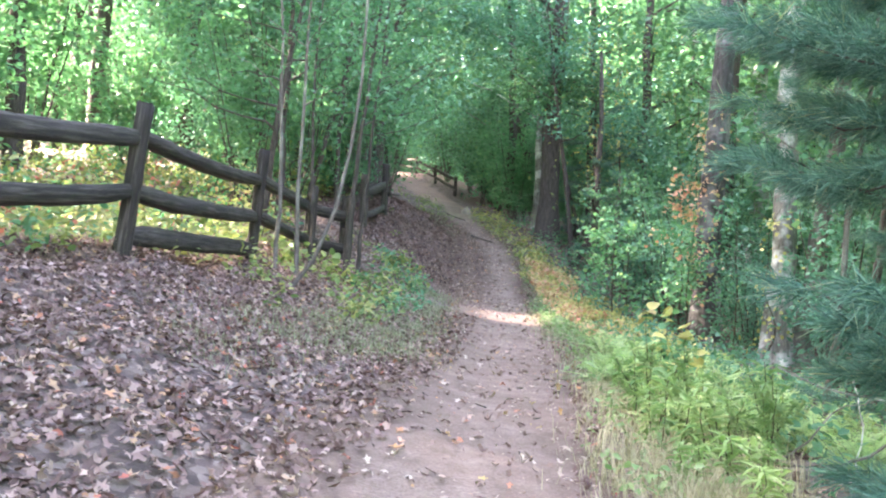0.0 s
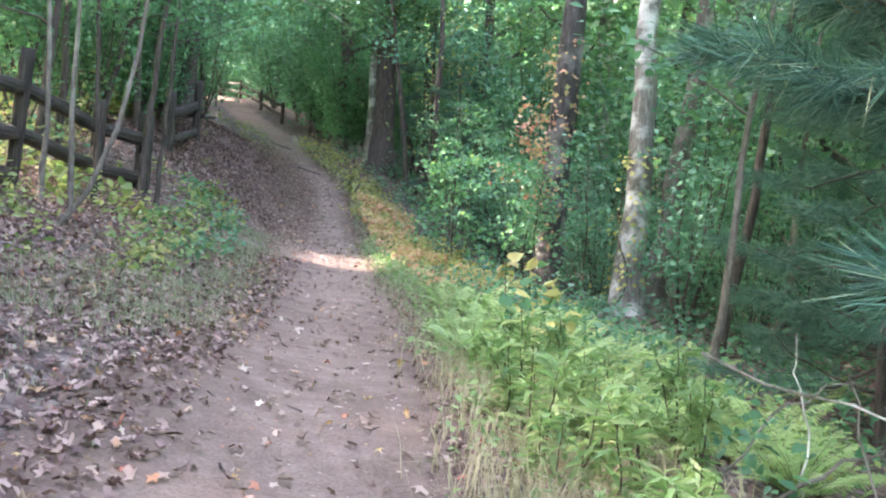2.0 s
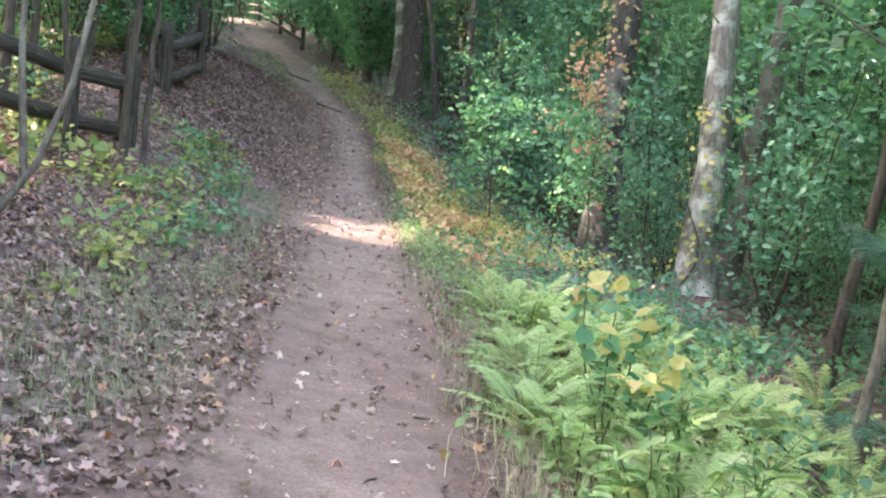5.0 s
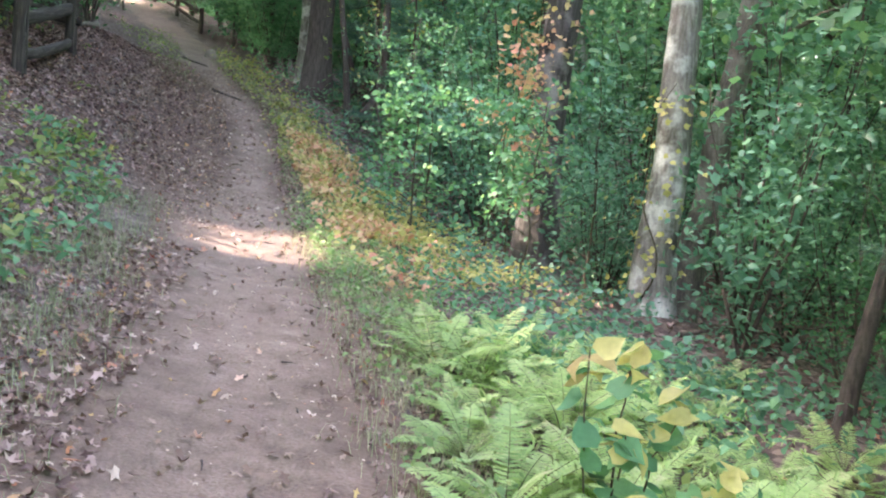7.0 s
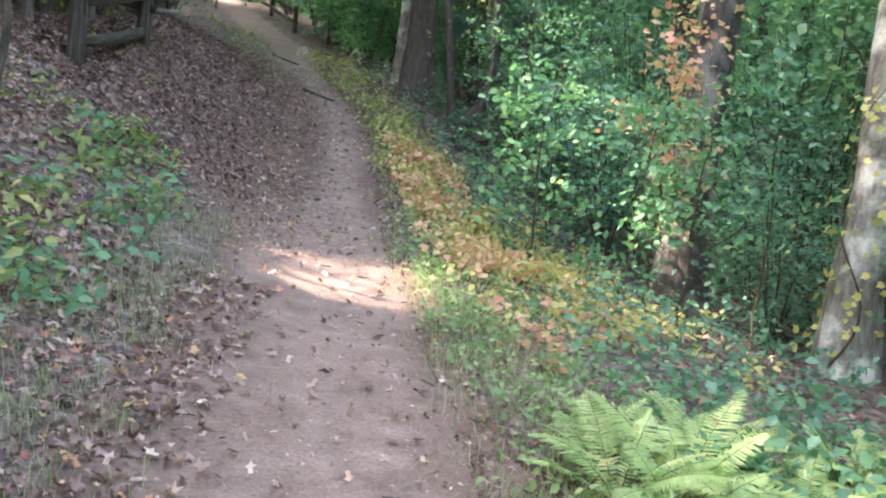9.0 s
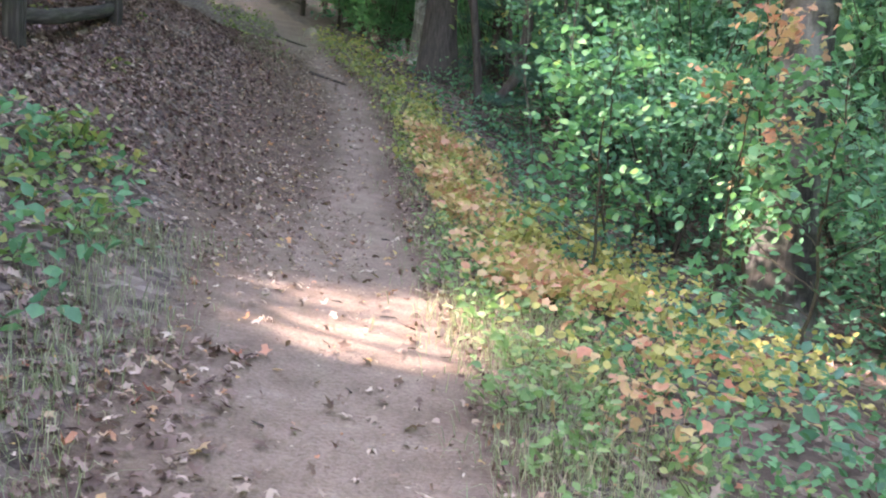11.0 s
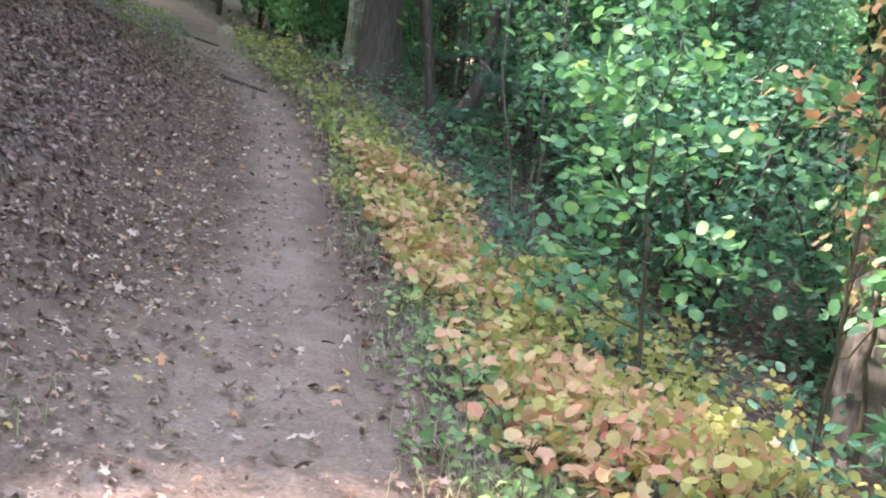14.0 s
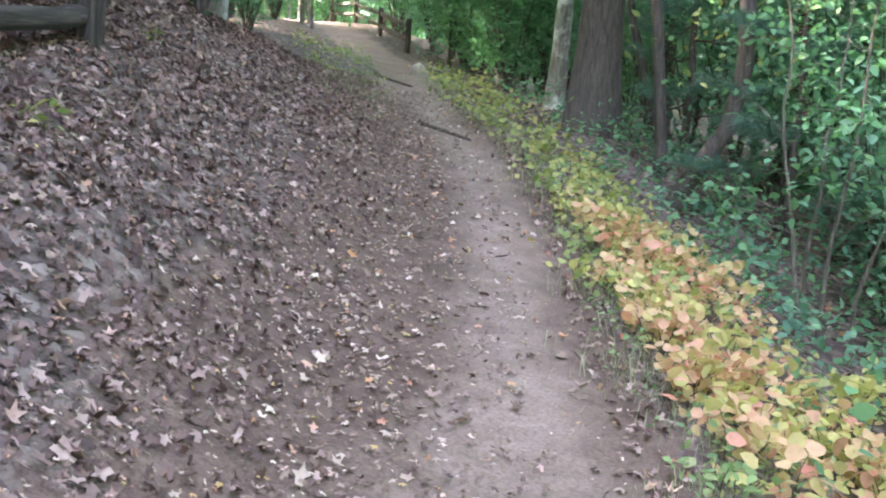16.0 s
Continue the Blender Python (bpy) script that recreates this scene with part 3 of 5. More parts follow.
# ------------------------------------------------------------------ trees
# places where the sun reaches the ground through gaps in the leaves: x, y, half widths and how open the gap is
GAPS = [(-0.6, 13.72, 0.55, 0.52, 1.0), (-1.2, 13.6, 0.5, 0.3, 0.4), (-1.5, 15.45, 0.5, 0.22, 0.9), (-0.35, 4.3, 0.45, 0.35, 0.5), (1.95, 15.2, 0.6, 0.25, 0.9), (-6.6, 12.5, 3.2, 6.0, 0.8),
        (2.9, 15.8, 1.2, 0.8, 0.7), (3.2, 17.4, 1.8, 1.3, 0.45), (3.2, 20.5, 2.0, 2.0, 0.5), (4.3, 19.2, 1.2, 1.0, 0.75), (1.6, 9.5, 1.2, 1.8, 0.6), (2.3, 4.0, 1.3, 1.1, 0.55), (3.6, 23.0, 1.0, 1.5, 0.6), (-7.5, 19.0, 2.5, 4.0, 0.85), (1.0, 5.8, 0.7, 0.9, 0.52),
        (0.4, 28.6, 2.0, 1.6, 0.85)]


def with_gaps(VF, origin, per):
    """Leaves that would stand in the sun's way to a gap are left out."""
    V, F = VF
    L = V.reshape(-1, per, 3)
    f = F.reshape(len(L), -1, F.shape[1])[0]
    c = L.mean(1) + np.array(origin)
    g = np.random.default_rng(5)
    for gx, gy, rx, ry, share in GAPS:
        q = (c[:, 2] - float(H(gx, gy))) / to_sun.z
        lx, ly = c[:, 0] - to_sun.x * q - gx, c[:, 1] - to_sun.y * q - gy
        keep = ((lx / (rx + 0.1)) ** 2 + (ly / (ry + 0.1)) ** 2 > 1) | (q < 0.7) | (g.random(len(L)) > share)
        L, c = L[keep], c[keep]
    return L.reshape(-1, 3), (f[None] + (np.arange(len(L)) * per)[:, None, None]).reshape(-1, F.shape[1])


def limbed(parent, base, top, r, mat, seed, limbs=6, start=0.35, spread=1.2, sides=12, flare=1.5, wander=0.05, reach=None):
    """Trunk and limbs as parts; returns the limb ends."""
    g = np.random.default_rng(seed)
    n = 16
    P = bend(base, top, n, wander, seed)
    P[0, 2] -= 0.25
    t = np.linspace(0, 1, n)
    R = r * (1 - 0.75 * t) * (1 + (flare - 1) * np.exp(-t * np.linalg.norm(np.subtract(top, base)) / 0.35))
    part("trunk", tube(P, R, sides, 0.06, seed), mat, parent)
    ends = []
    for k in range(limbs):
        q = start + (1 - start) * (k + g.uniform(0, 0.8)) / limbs
        j = min(int(q * (n - 1)), n - 2)
        a = g.uniform(0, 2 * np.pi)
        ln = spread * (1.15 - 0.6 * q) * g.uniform(0.7, 1.2)
        end = P[j] + [math.cos(a) * ln, math.sin(a) * ln, ln * g.uniform(0.15, 0.7)]
        B = bend(P[j], end, 7, 0.03 * ln, seed + k)
        part("limb", tube(B, np.linspace(R[j] * 0.45, max(R[j] * 0.08, 0.003), 7), 6, 0.05, seed + k), mat, parent)
        ends += [B[6], B[4], B[3] * 0.5 + B[5] * 0.5]
    ends.append(P[-1])
    return P, np.array(ends)


def sapling(name, at, height, r, mat, leafmat, label, category="sapling", lean=(0, 0), n=500, size=0.07, limbs=7, start=0.3, spread=0.5, seed=1,
            leaf=OVATE, clump=0.14, wander=0.02, group=""):
    ob = thing(name, (at[0], at[1], float(H(at[0], at[1]))), label, category, group)
    P, ends = limbed(ob, (0, 0, 0), (lean[0], lean[1], height), r, mat, seed, limbs, start, spread, 8, 1.25, wander)
    if n:
        VF = cloud(n, ends, (clump, clump, clump * 0.7), size, leaf, seed + 3, 0.7)
        part("foliage", with_gaps(VF, ob.location, len(leaf[0])) if at[0] < 0 else VF, leafmat, ob)
    return ob


def at_floor(x, y, dz=0.0):
    return (x, y, float(H(x, y)) + dz)


# the pale double trunk among the ferns
pale = thing("double_trunk_tree", at_floor(3.05, 14.45), "pale grey-barked tree with two trunks ringed by yellow vine leaves", "tree")
limbed(pale, (0, 0, 0), (0.62, 0.4, 11), 0.19, BARK_PALE, 31, 5, 0.6, 3.0, 14, 1.5, 0.05)
limbed(pale, (0.36, 0.22, 0), (1.7, 0.7, 10), 0.17, BARK_GREY, 32, 4, 0.6, 2.6, 14, 1.5, 0.05)

# the broad trunk by the orange leaves, with its climbing vine
broad = thing("broad_tree", at_floor(2.35, 16.8), "broad dark-barked tree with grey weathered foot", "tree")
limbed(broad, (0, 0, 0), (0.55, 0.3, 12), 0.25, BARK_BIG, 33, 5, 0.6, 3.0, 16, 1.55, 0.05)


def vine(at, r, lean, z0, z1, n, mat, size, label, seed):
    g = np.random.default_rng(seed)
    ob = thing("climbing_vine", at, label, "vine")
    h = g.uniform(z0, z1, n)
    a = g.normal(3.6, 1.0, n)
    rr = r + g.exponential(0.09, n)
    P = np.stack([rr * np.cos(a) + lean[0] * h, rr * np.sin(a) + lean[1] * h, h], -1)
    N = np.stack([np.cos(a), np.sin(a), g.normal(0.6, 0.4, n)], -1) + g.normal(0, 0.4, (n, 3))
    t = np.linspace(0, 1, 20)
    S = np.stack([(r + 0.015) * np.cos(3.4 + np.sin(t * 7)) + lean[0] * t * z1, (r + 0.015) * np.sin(3.4 + np.sin(t * 7)) + lean[1] * t * z1, t * z1], -1)
    part("stem", tube(S, np.linspace(0.012, 0.004, 20), 6), STEM, ob)
    part("foliage", scatter(MAPLE, P, N, g.uniform(0.6, 1.2, n) * size, seed), mat, ob)
    return ob


vine(at_floor(2.35, 16.8), 0.26, (0.046, 0.025), 0.9, 4.2, 360, ORANGE, 0.075, "climbing vine with orange and yellow autumn leaves on a trunk", 35)
vine(at_floor(3.05, 14.45), 0.22, (0.068, 0.036), 0.1, 2.3, 140, YELLOW, 0.07, "climbing vine with yellow leaves on a pale trunk", 36)

# big dark trunk and its neighbours beside the upper trail
dark = thing("dark_tree", at_floor(-0.55, 24.4), "thick dark-barked tree beside the trail", "tree")
P, ends = limbed(dark, (0, 0, 0), (0.3, 0.2, 14), 0.25, BARK_DARK, 41, 8, 0.2, 2.6, 16, 1.45, 0.05)
part("crown", cloud(2600, ends, (0.8, 0.8, 0.4), 0.15, DIAMOND, 241, 0.6, 0.2), BLUEGREEN, dark)
g8 = np.random.default_rng(243)
for k in range(14):
    a, z = g8.uniform(3.3, 6.1), g8.uniform(3.3, 5.2)
    B = bend((0.08, 0.05, z), (0.08 + math.cos(a) * 1.5, math.sin(a) * 1.6, z - g8.uniform(0.0, 0.5)), 7, 0.03, 250 + k)
    bough = part("bough", tube(B, np.linspace(0.03, 0.006, 7), 6), BARK_DARK, dark)
    part("leaves", cloud(260, B[2:], (0.28, 0.28, 0.16), 0.095, OVATE, 270 + k, 0.6, 0.2), GREEN if k % 2 else CANOPY, bough)
for x, y, r, lean, mat, s in ((-0.95, 27.2, 0.13, 0.35, BARK_PALE, 42), (-1.75, 29.5, 0.16, -0.2, BARK_DARK, 43), (0.55, 27.5, 0.17, 0.2, BARK_DARK, 44),
                              (-1.5, 33.5, 0.2, 0.1, BARK_GREY, 45), (1.7, 24.5, 0.16, 0.3, BARK_DARK, 46), (3.6, 22.5, 0.2, 0.5, BARK_DARK, 47),
                              (5.4, 18.5, 0.15, 0.9, BARK_GREY, 48), (6.3, 14.2, 0.2, 0.8, BARK_DARK, 49), (7.6, 20.0, 0.22, 0.5, BARK_DARK, 50),
                              (4.9, 25.5, 0.2, 0.2, BARK_PALE, 51), (8.2, 12.0, 0.16, 0.8, BARK_GREY, 52), (9.3, 16.5, 0.2, 0.4, BARK_DARK, 53),
                              (-4.3, 20.3, 0.15, 0.1, BARK_DARK, 54), (-4.7, 22.4, 0.18, -0.2, BARK_DARK, 55), (-5.2, 24.8, 0.13, 0.2, BARK_GREY, 56),
                              (-6.4, 28.5, 0.14, 0.1, BARK_PALE, 57), (-7.4, 31.0, 0.16, -0.2, BARK_DARK, 58), (-8.6, 33.0, 0.12, 0.1, BARK_GREY, 59),
                              (-9.6, 35.5, 0.14, 0.1, BARK_PALE, 60), (-7.2, 26.5, 0.15, 0.3, BARK_DARK, 61)):
    ob = thing("forest_tree", at_floor(x, y), "slender woodland tree with rough bark", "tree", "trees of the wood")
    P, ends = limbed(ob, (0, 0, 0), (lean, 0.2, 10 + s % 4), r, mat, s, 9, 0.22, 2.2, 10, 1.35, 0.06)
    part("crown", cloud(2600, ends, (0.75, 0.75, 0.45), 0.17, DIAMOND, s + 200, 0.6, 0.2), CANOPY, ob)

# leaning young trees among the ferns
sapling("young_tree", (2.2, 8.5), 5.5, 0.034, BARK_GREY, GREEN, "slender grey young tree leaning over ferns", lean=(0.72, 0.3), n=700, size=0.09, start=0.4, spread=1.0, seed=71, clump=0.25)
sapling("young_tree", (3.1, 10.9), 6.5, 0.062, BARK_DARK, GREEN, "dark leaning young tree among undergrowth", lean=(1.2, 0.4), n=800, size=0.09, start=0.4, spread=1.1, seed=72, clump=0.28)
sapling("young_tree", (4.3, 12.4), 5.0, 0.05, BARK_GREY, GREEN, "thin young tree with green leaves in undergrowth", lean=(0.5, 0.2), n=700, size=0.09, start=0.25, spread=1.0, seed=73, clump=0.25)
# leafy saplings at the trail
sapling("leafy_sapling", (0.78, 16.4), 1.95, 0.014, STEM, LIME, "young sapling with round bright green leaves", n=680, size=0.07, limbs=18, start=0.22, spread=0.62, seed=74, leaf=ROUND, clump=0.13, lean=(0.1, 0.05))
sapling("leafy_sapling", (1.55, 16.0), 1.9, 0.014, STEM, LIME, "young sapling with bright green leaves before a trunk", n=500, size=0.074, limbs=15, start=0.2, spread=0.65, seed=75, leaf=ROUND, clump=0.12, lean=(0.25, 0.0))
sapling("leafy_sapling", (1.8, 14.7), 1.9, 0.014, STEM, LIME, "young sapling with broad green leaves before a dark trunk", n=560, size=0.075, limbs=15, start=0.15, spread=0.7, seed=181, leaf=OVATE, clump=0.15, lean=(0.1, 0.0))
sapling("leafy_sapling", (2.6, 15.3), 2.4, 0.014, STEM, BLUEGREEN, "young sapling with broad blue-green leaves between trunks", n=520, size=0.08, limbs=14, start=0.15, spread=0.75, seed=182, leaf=OVATE, clump=0.16, lean=(0.0, 0.1))
sapling("leafy_sapling", (1.15, 18.1), 2.0, 0.014, STEM, BLUEGREEN, "young sapling with dull green leaves", n=380, size=0.085, limbs=10, start=0.2, spread=0.7, seed=76, clump=0.13)
for k, (x, y, lx) in enumerate(((0.66, 19.65, -0.3), (0.78, 19.7, 0.25), (1.0, 19.8, 0.6), (0.9, 20.6, 0.2))):
    sapling("leafy_sapling", (x, y), 2.6, 0.016, BARK_GREY, LIME if k % 2 else GREEN, "thin grey-stemmed shrub with pale yellow-green leaves", n=240, size=0.075, limbs=8, start=0.25, spread=0.6, seed=77 + k, clump=0.14, lean=(lx, 0.1))

crook = thing("crooked_tree", at_floor(0.15, 22.1), "crooked dark young tree leaning out of the undergrowth", "tree")
CR = np.array([[-0.1, 0, -0.15], [0.02, 0, 0.12], [0.2, 0.02, 0.4], [0.42, 0.05, 0.75], [0.52, 0.08, 1.3], [0.5, 0.1, 2.2], [0.55, 0.1, 3.4], [0.5, 0.1, 5.0]])
part("trunk", tube(CR, np.array([0.1, 0.09, 0.085, 0.08, 0.075, 0.07, 0.06, 0.04]), 10, 0.05, 8), BARK_DARK, crook)
part("foliage", cloud(900, CR[5:] + [0.3, 0, 0], (0.7, 0.7, 0.7), 0.08, OVATE, 9), YELLOWGREEN, crook)
sapling("orange_sapling", (1.85, 16.15), 2.9, 0.016, STEM, ORANGE, "sapling with orange and yellow leaves before a trunk", n=190, size=0.08, limbs=10, start=0.5, spread=0.55, seed=86, leaf=MAPLE, clump=0.14)

# saplings before the fence
SLANT = thing("slanted_sapling", at_floor(-2.98, 9.75), "thin grey sapling bent over above the leaf litter", "sapling")
S = np.array([[0, 0, -0.1], [0.14, 0.05, 0.08], [0.3, 0.1, 0.3], [0.5, 0.2, 0.85], [0.62, 0.3, 1.5], [0.7, 0.4, 2.3], [0.72, 0.5, 3.4], [0.85, 0.6, 4.6]])
part("trunk", tube(S, np.linspace(0.032, 0.012, 8), 8, 0.03, 5), BARK_GREY, SLANT)
part("foliage", cloud(500, S[5:] + [0.2, 0, 0.2], (0.5, 0.5, 0.4), 0.075, OVATE, 6), GREEN, SLANT)
for k, (x, y, h, r, lx, ly) in enumerate(((-3.3, 10.5, 5, 0.026, -0.1, 0.2), (-3.12, 10.75, 5, 0.03, 0.1, 0.0), (-3.0, 12.7, 5.2, 0.045, 0.55, 0.3), (-2.9, 12.95, 4.2, 0.03, 0.35, 0.1),
                                          (-3.4, 12.3, 5, 0.03, 0.1, 0.1), (-4.4, 14.0, 5.5, 0.05, 0.2, 0.1), (-4.0, 16.2, 5.0, 0.05, 0.3, 0.0), (-4.4, 18.3, 6, 0.06, 0.1, 0.2))):
    sapling("young_tree", (x, y), h, r, BARK_GREY if k < 2 else BARK_DARK, GREEN if k % 3 else LIME, "thin sapling beside the rail fence with small green leaves", lean=(lx, ly), n=620, size=0.075,
            limbs=8, start=0.42, spread=1.0, seed=90 + k, clump=0.24, group="saplings by the fence")

for k, (x, y, h, lx, ly, sp, n) in enumerate(((-4.5, 13.4, 5.6, 0.9, 0.2, 1.9, 1300), (-4.4, 15.6, 6.0, 1.4, 0.4, 2.2, 1700), (-4.1, 17.9, 6.4, 1.3, 0.5, 2.3, 4600), (-4.6, 20.4, 6.6, 1.2, 0.6, 2.5, 4600), (-4.9, 22.6, 4.6, 0.7, 0.2, 1.6, 2400), (-4.7, 19.1, 4.2, 0.6, 0.2, 1.5, 2200))):
    sapling("young_tree", (x, y), h, 0.055, BARK_DARK, LIME if k < 2 else (CANOPY, GREEN, BLUEGREEN)[k % 3], "young tree with boughs of small leaves reaching over the fence", lean=(lx, ly), n=n, size=0.095, limbs=14, start=0.3, spread=sp, seed=140 + k, clump=0.36, group="young trees over the fence")
sapling("young_tree", (0.1, 22.9), 7.0, 0.06, BARK_DARK, BLUEGREEN, "young tree with dense boughs before a dark trunk", lean=(-0.9, -0.5), n=2600, size=0.1, limbs=16, start=0.4, spread=1.7, seed=150, clump=0.3)
sapling("young_tree", (0.3, 25.6), 7.0, 0.06, BARK_DARK, GREEN, "young tree with dense green boughs beside the upper trail", lean=(-1.6, 0.2), n=2600, size=0.11, limbs=16, start=0.4, spread=1.9, seed=151, clump=0.34)

for k, (x, y, r) in enumerate(((-7.75, 39.4, 0.05), (-7.3, 38.4, 0.04), (-8.2, 41.2, 0.06), (-8.75, 43.0, 0.05), (-7.95, 40.3, 0.045), (-9.4, 44.2, 0.06), (-6.75, 36.6, 0.035), (-8.6, 39.9, 0.07))):
    sapling("young_tree", (x, y), 6.0, r, BARK_PALE if k % 2 else BARK_GREY, GREEN, "slim pale-barked tree on the crest of the trail", lean=(0.15 * (k % 3 - 1), 0.1), n=420, size=0.13, limbs=8, start=0.5, spread=1.3, seed=160 + k, clump=0.35, group="slim trees on the crest")

# thicket and fallen pole on the crest of the bank
pole = thing("fallen_pole", (-3.9, 19.4, float(H(-3.9, 19.4))), "grey fallen branch jutting out of the thicket", "fallen branch")
part("branch", tube(bend((-1.3, 0.2, 0.18), (0.42, 0.0, 0.2), 8, 0.02, 4), np.linspace(0.06, 0.035, 8), 8, 0.08, 4), BARK_GREY, pole)
part("twig", tube(bend((-0.5, 0.1, 0.18), (0.1, 0.0, 0.55), 6, 0.02, 8), np.linspace(0.03, 0.012, 6), 6, 0.08, 4), BARK_GREY, pole)

# dry branches in the brush under the pines
brush = thing("fallen_branch", at_floor(1.55, 5.3), "pale dry branches lying in the brush beside weeds", "fallen branch")
for k, (a, b, r) in enumerate((((-0.3, 0.5, 0.62), (0.7, -0.45, 0.22), 0.008), ((-0.1, 0.1, 0.1), (0.8, 0.3, 0.42), 0.01), ((0.0, -0.5, 0.05), (0.75, 0.2, 0.3), 0.012), ((-0.35, 0.2, 0.12), (0.5, 0.6, 0.5), 0.007), ((0.1, 0.3, 0.05), (0.2, 0.7, 0.7), 0.006), ((0.25, -0.1, 0.05), (0.15, 0.1, 0.65), 0.006))):
    part("branch", tube(bend(a, b, 10, 0.018, 640 + k, sag=-0.06), np.linspace(r, r * 0.4, 10), 6, 0.06, k), BARK_GREY if k % 2 else BARK_PALE, brush)
low_branch = thing("fallen_branch", at_floor(3.7, 13.4), "grey fallen branches lying behind the pale tree", "fallen branch")
for k, (a, b, r) in enumerate((((-0.7, 0.1, 0.12), (1.1, 0.2, 0.3), 0.025), ((-0.3, 0.3, 0.2), (1.0, -0.2, 0.12), 0.018), ((0.1, 0.15, 0.2), (0.5, 0.4, 0.6), 0.012))):
    part("branch", tube(bend(a, b, 10, 0.02, 650 + k), np.linspace(r, r * 0.4, 10), 6, 0.06, k), BARK_GREY, low_branch)

for k, (x0, y0, x1, y1) in enumerate(((-2.3, 22.75, -1.75, 22.3), (-3.3, 25.9, -2.75, 25.5))):
    rt = thing("tree_root", at_floor((x0 + x1) / 2, (y0 + y1) / 2), "dark root crossing the dirt trail", "root")
    B = bend((x0, y0, 0), (x1, y1, 0), 9, 0.02, 60 + k)
    B[:, 2] = H(B[:, 0], B[:, 1]) + 0.01
    part("root", tube(B - np.array(rt.location), np.linspace(0.028, 0.012, 9), 7, 0.1, k), BARK_DARK, rt)
stone = thing("stone", at_floor(-2.95, 27.55), "pale rounded stone at the trail's edge", "stone")
part("stone", tube(np.array([[0, 0, -0.1], [0, 0, 0.03], [0.02, 0, 0.1], [0.02, 0, 0.16], [0.03, 0, 0.19]]), np.array([0.14, 0.15, 0.13, 0.08, 0.02]), 10, 0.08, 3), STONE, stone)

# ------------------------------------------------------------------ white pines
def pine(at, height, r, z0, reach, seed, label, lean=(0.0, 0.0), boughs=26, needles=26, arms=()):
    """Arms are single boughs: height, direction and length."""
    g = np.random.default_rng(seed)
    ob = thing("young_pine", at_floor(*at), label, "pine tree")
    P = bend((0, 0, -0.1), (lean[0], lean[1], height), 14, 0.015, seed)
    part("trunk", tube(P, np.linspace(r, 0.012, 14), 9, 0.04, seed), BARK_DARK, ob)
    for k in range(boughs + len(arms)):
        if k < boughs:
            q = z0 + (height - z0) * (k / boughs) ** 1.1
            a = k * 2.4 + g.uniform(-0.5, 0.5)
            ln = reach * (1.05 - 0.7 * (q - z0) / (height - z0)) * g.uniform(0.7, 1.1)
        else:
            q, a, ln = arms[k - boughs]
            a = radians(a)
        c = np.array([np.interp(q, P[:, 2], P[:, i]) for i in range(3)])
        end = c + [math.cos(a) * ln, math.sin(a) * ln, ln * g.uniform(-0.12, 0.3)]
        B = bend(c, end, 9, 0.03, seed + k, sag=0.06 * ln)
        bough = part("bough", tube(B, np.linspace(0.014, 0.003, 9), 5), BARK_DARK, ob)
        tufts, dirs = [], []
        for j in range(2, 9):
            for sd in ((0,) if j == 8 else (-1, 1)):
                tw = a + sd * g.uniform(0.5, 0.95)
                bl = ln * g.uniform(0.22, 0.36) * (1.15 - j / 12)
                for q in (0.35, 0.6, 0.8, 1.0):
                    tufts.append(B[j] + np.array([math.cos(tw), math.sin(tw), 0.12]) * bl * q)
                    dirs.append([math.cos(tw), math.sin(tw), 0.25])
        T = np.array(tufts)
        m = needles
        D = np.repeat(np.array(dirs), m, 0) + g.normal(0, 0.55, (len(T) * m, 3))
        D /= np.linalg.norm(D, axis=1)[:, None]
        O = np.repeat(T, m, 0) + g.normal(0, 0.015, (len(T) * m, 3))
        L = g.uniform(0.1, 0.18, len(O))[:, None]
        W = np.cross(D, g.normal(0, 1, D.shape))
        W *= 0.0024 / (np.linalg.norm(W, axis=1)[:, None] + 1e-9)
        tip = O + D * L
        tip[:, 2] -= 0.025
        V = np.stack([O - W, O + W, tip], 1).reshape(-1, 3)
        part("needles", (V, np.arange(len(V)).reshape(-1, 3)), NEEDLE, bough)
    return ob


ARMS = [(1.6, 160, 1.15), (1.75, 170, 1.2), (1.9, 150, 1.05), (2.05, 165, 1.15), (2.2, 155, 1.05), (2.4, 170, 1.05), (2.6, 160, 1.05), (1.7, 140, 0.85), (2.8, 165, 0.95), (2.1, 178, 1.25)]
LOW_ARMS = [(1.05, 170, 1.12), (0.98, 162, 0.98), (1.08, 186, 1.0), (0.62, 165, 0.9), (0.5, 150, 0.8), (0.56, 177, 0.95), (0.7, 185, 0.85)]
pine((1.95, 4.05), 4.8, 0.045, 1.9, 1.15, 202, "young white pine with low sweeping boughs of long soft needles", boughs=26, needles=34, arms=ARMS)
pine((1.9, 3.0), 2.9, 0.03, 1.6, 0.8, 206, "small white pine with soft blue-green needles near the trail", boughs=12, needles=34, arms=LOW_ARMS)
pine((3.35, 8.2), 5.0, 0.045, 0.35, 1.3, 207, "young white pine in deep shade behind ferns", boughs=58, needles=24)
pine((4.3, 9.8), 5.5, 0.05, 0.5, 1.5, 208, "young white pine in deep shade under taller trees", boughs=40, needles=24)
pine((4.3, 6.6), 5.5, 0.05, 0.6, 1.4, 203, "young white pine in the shade of the wood", boughs=36, needles=24)
pine((1.1, 22.0), 3.2, 0.04, 0.2, 1.1, 204, "small shaded pine beneath taller trees", boughs=20)
pine((0.6, 24.9), 4.5, 0.05, 0.5, 1.4, 205, "shaded pine behind a dark trunk", boughs=20)

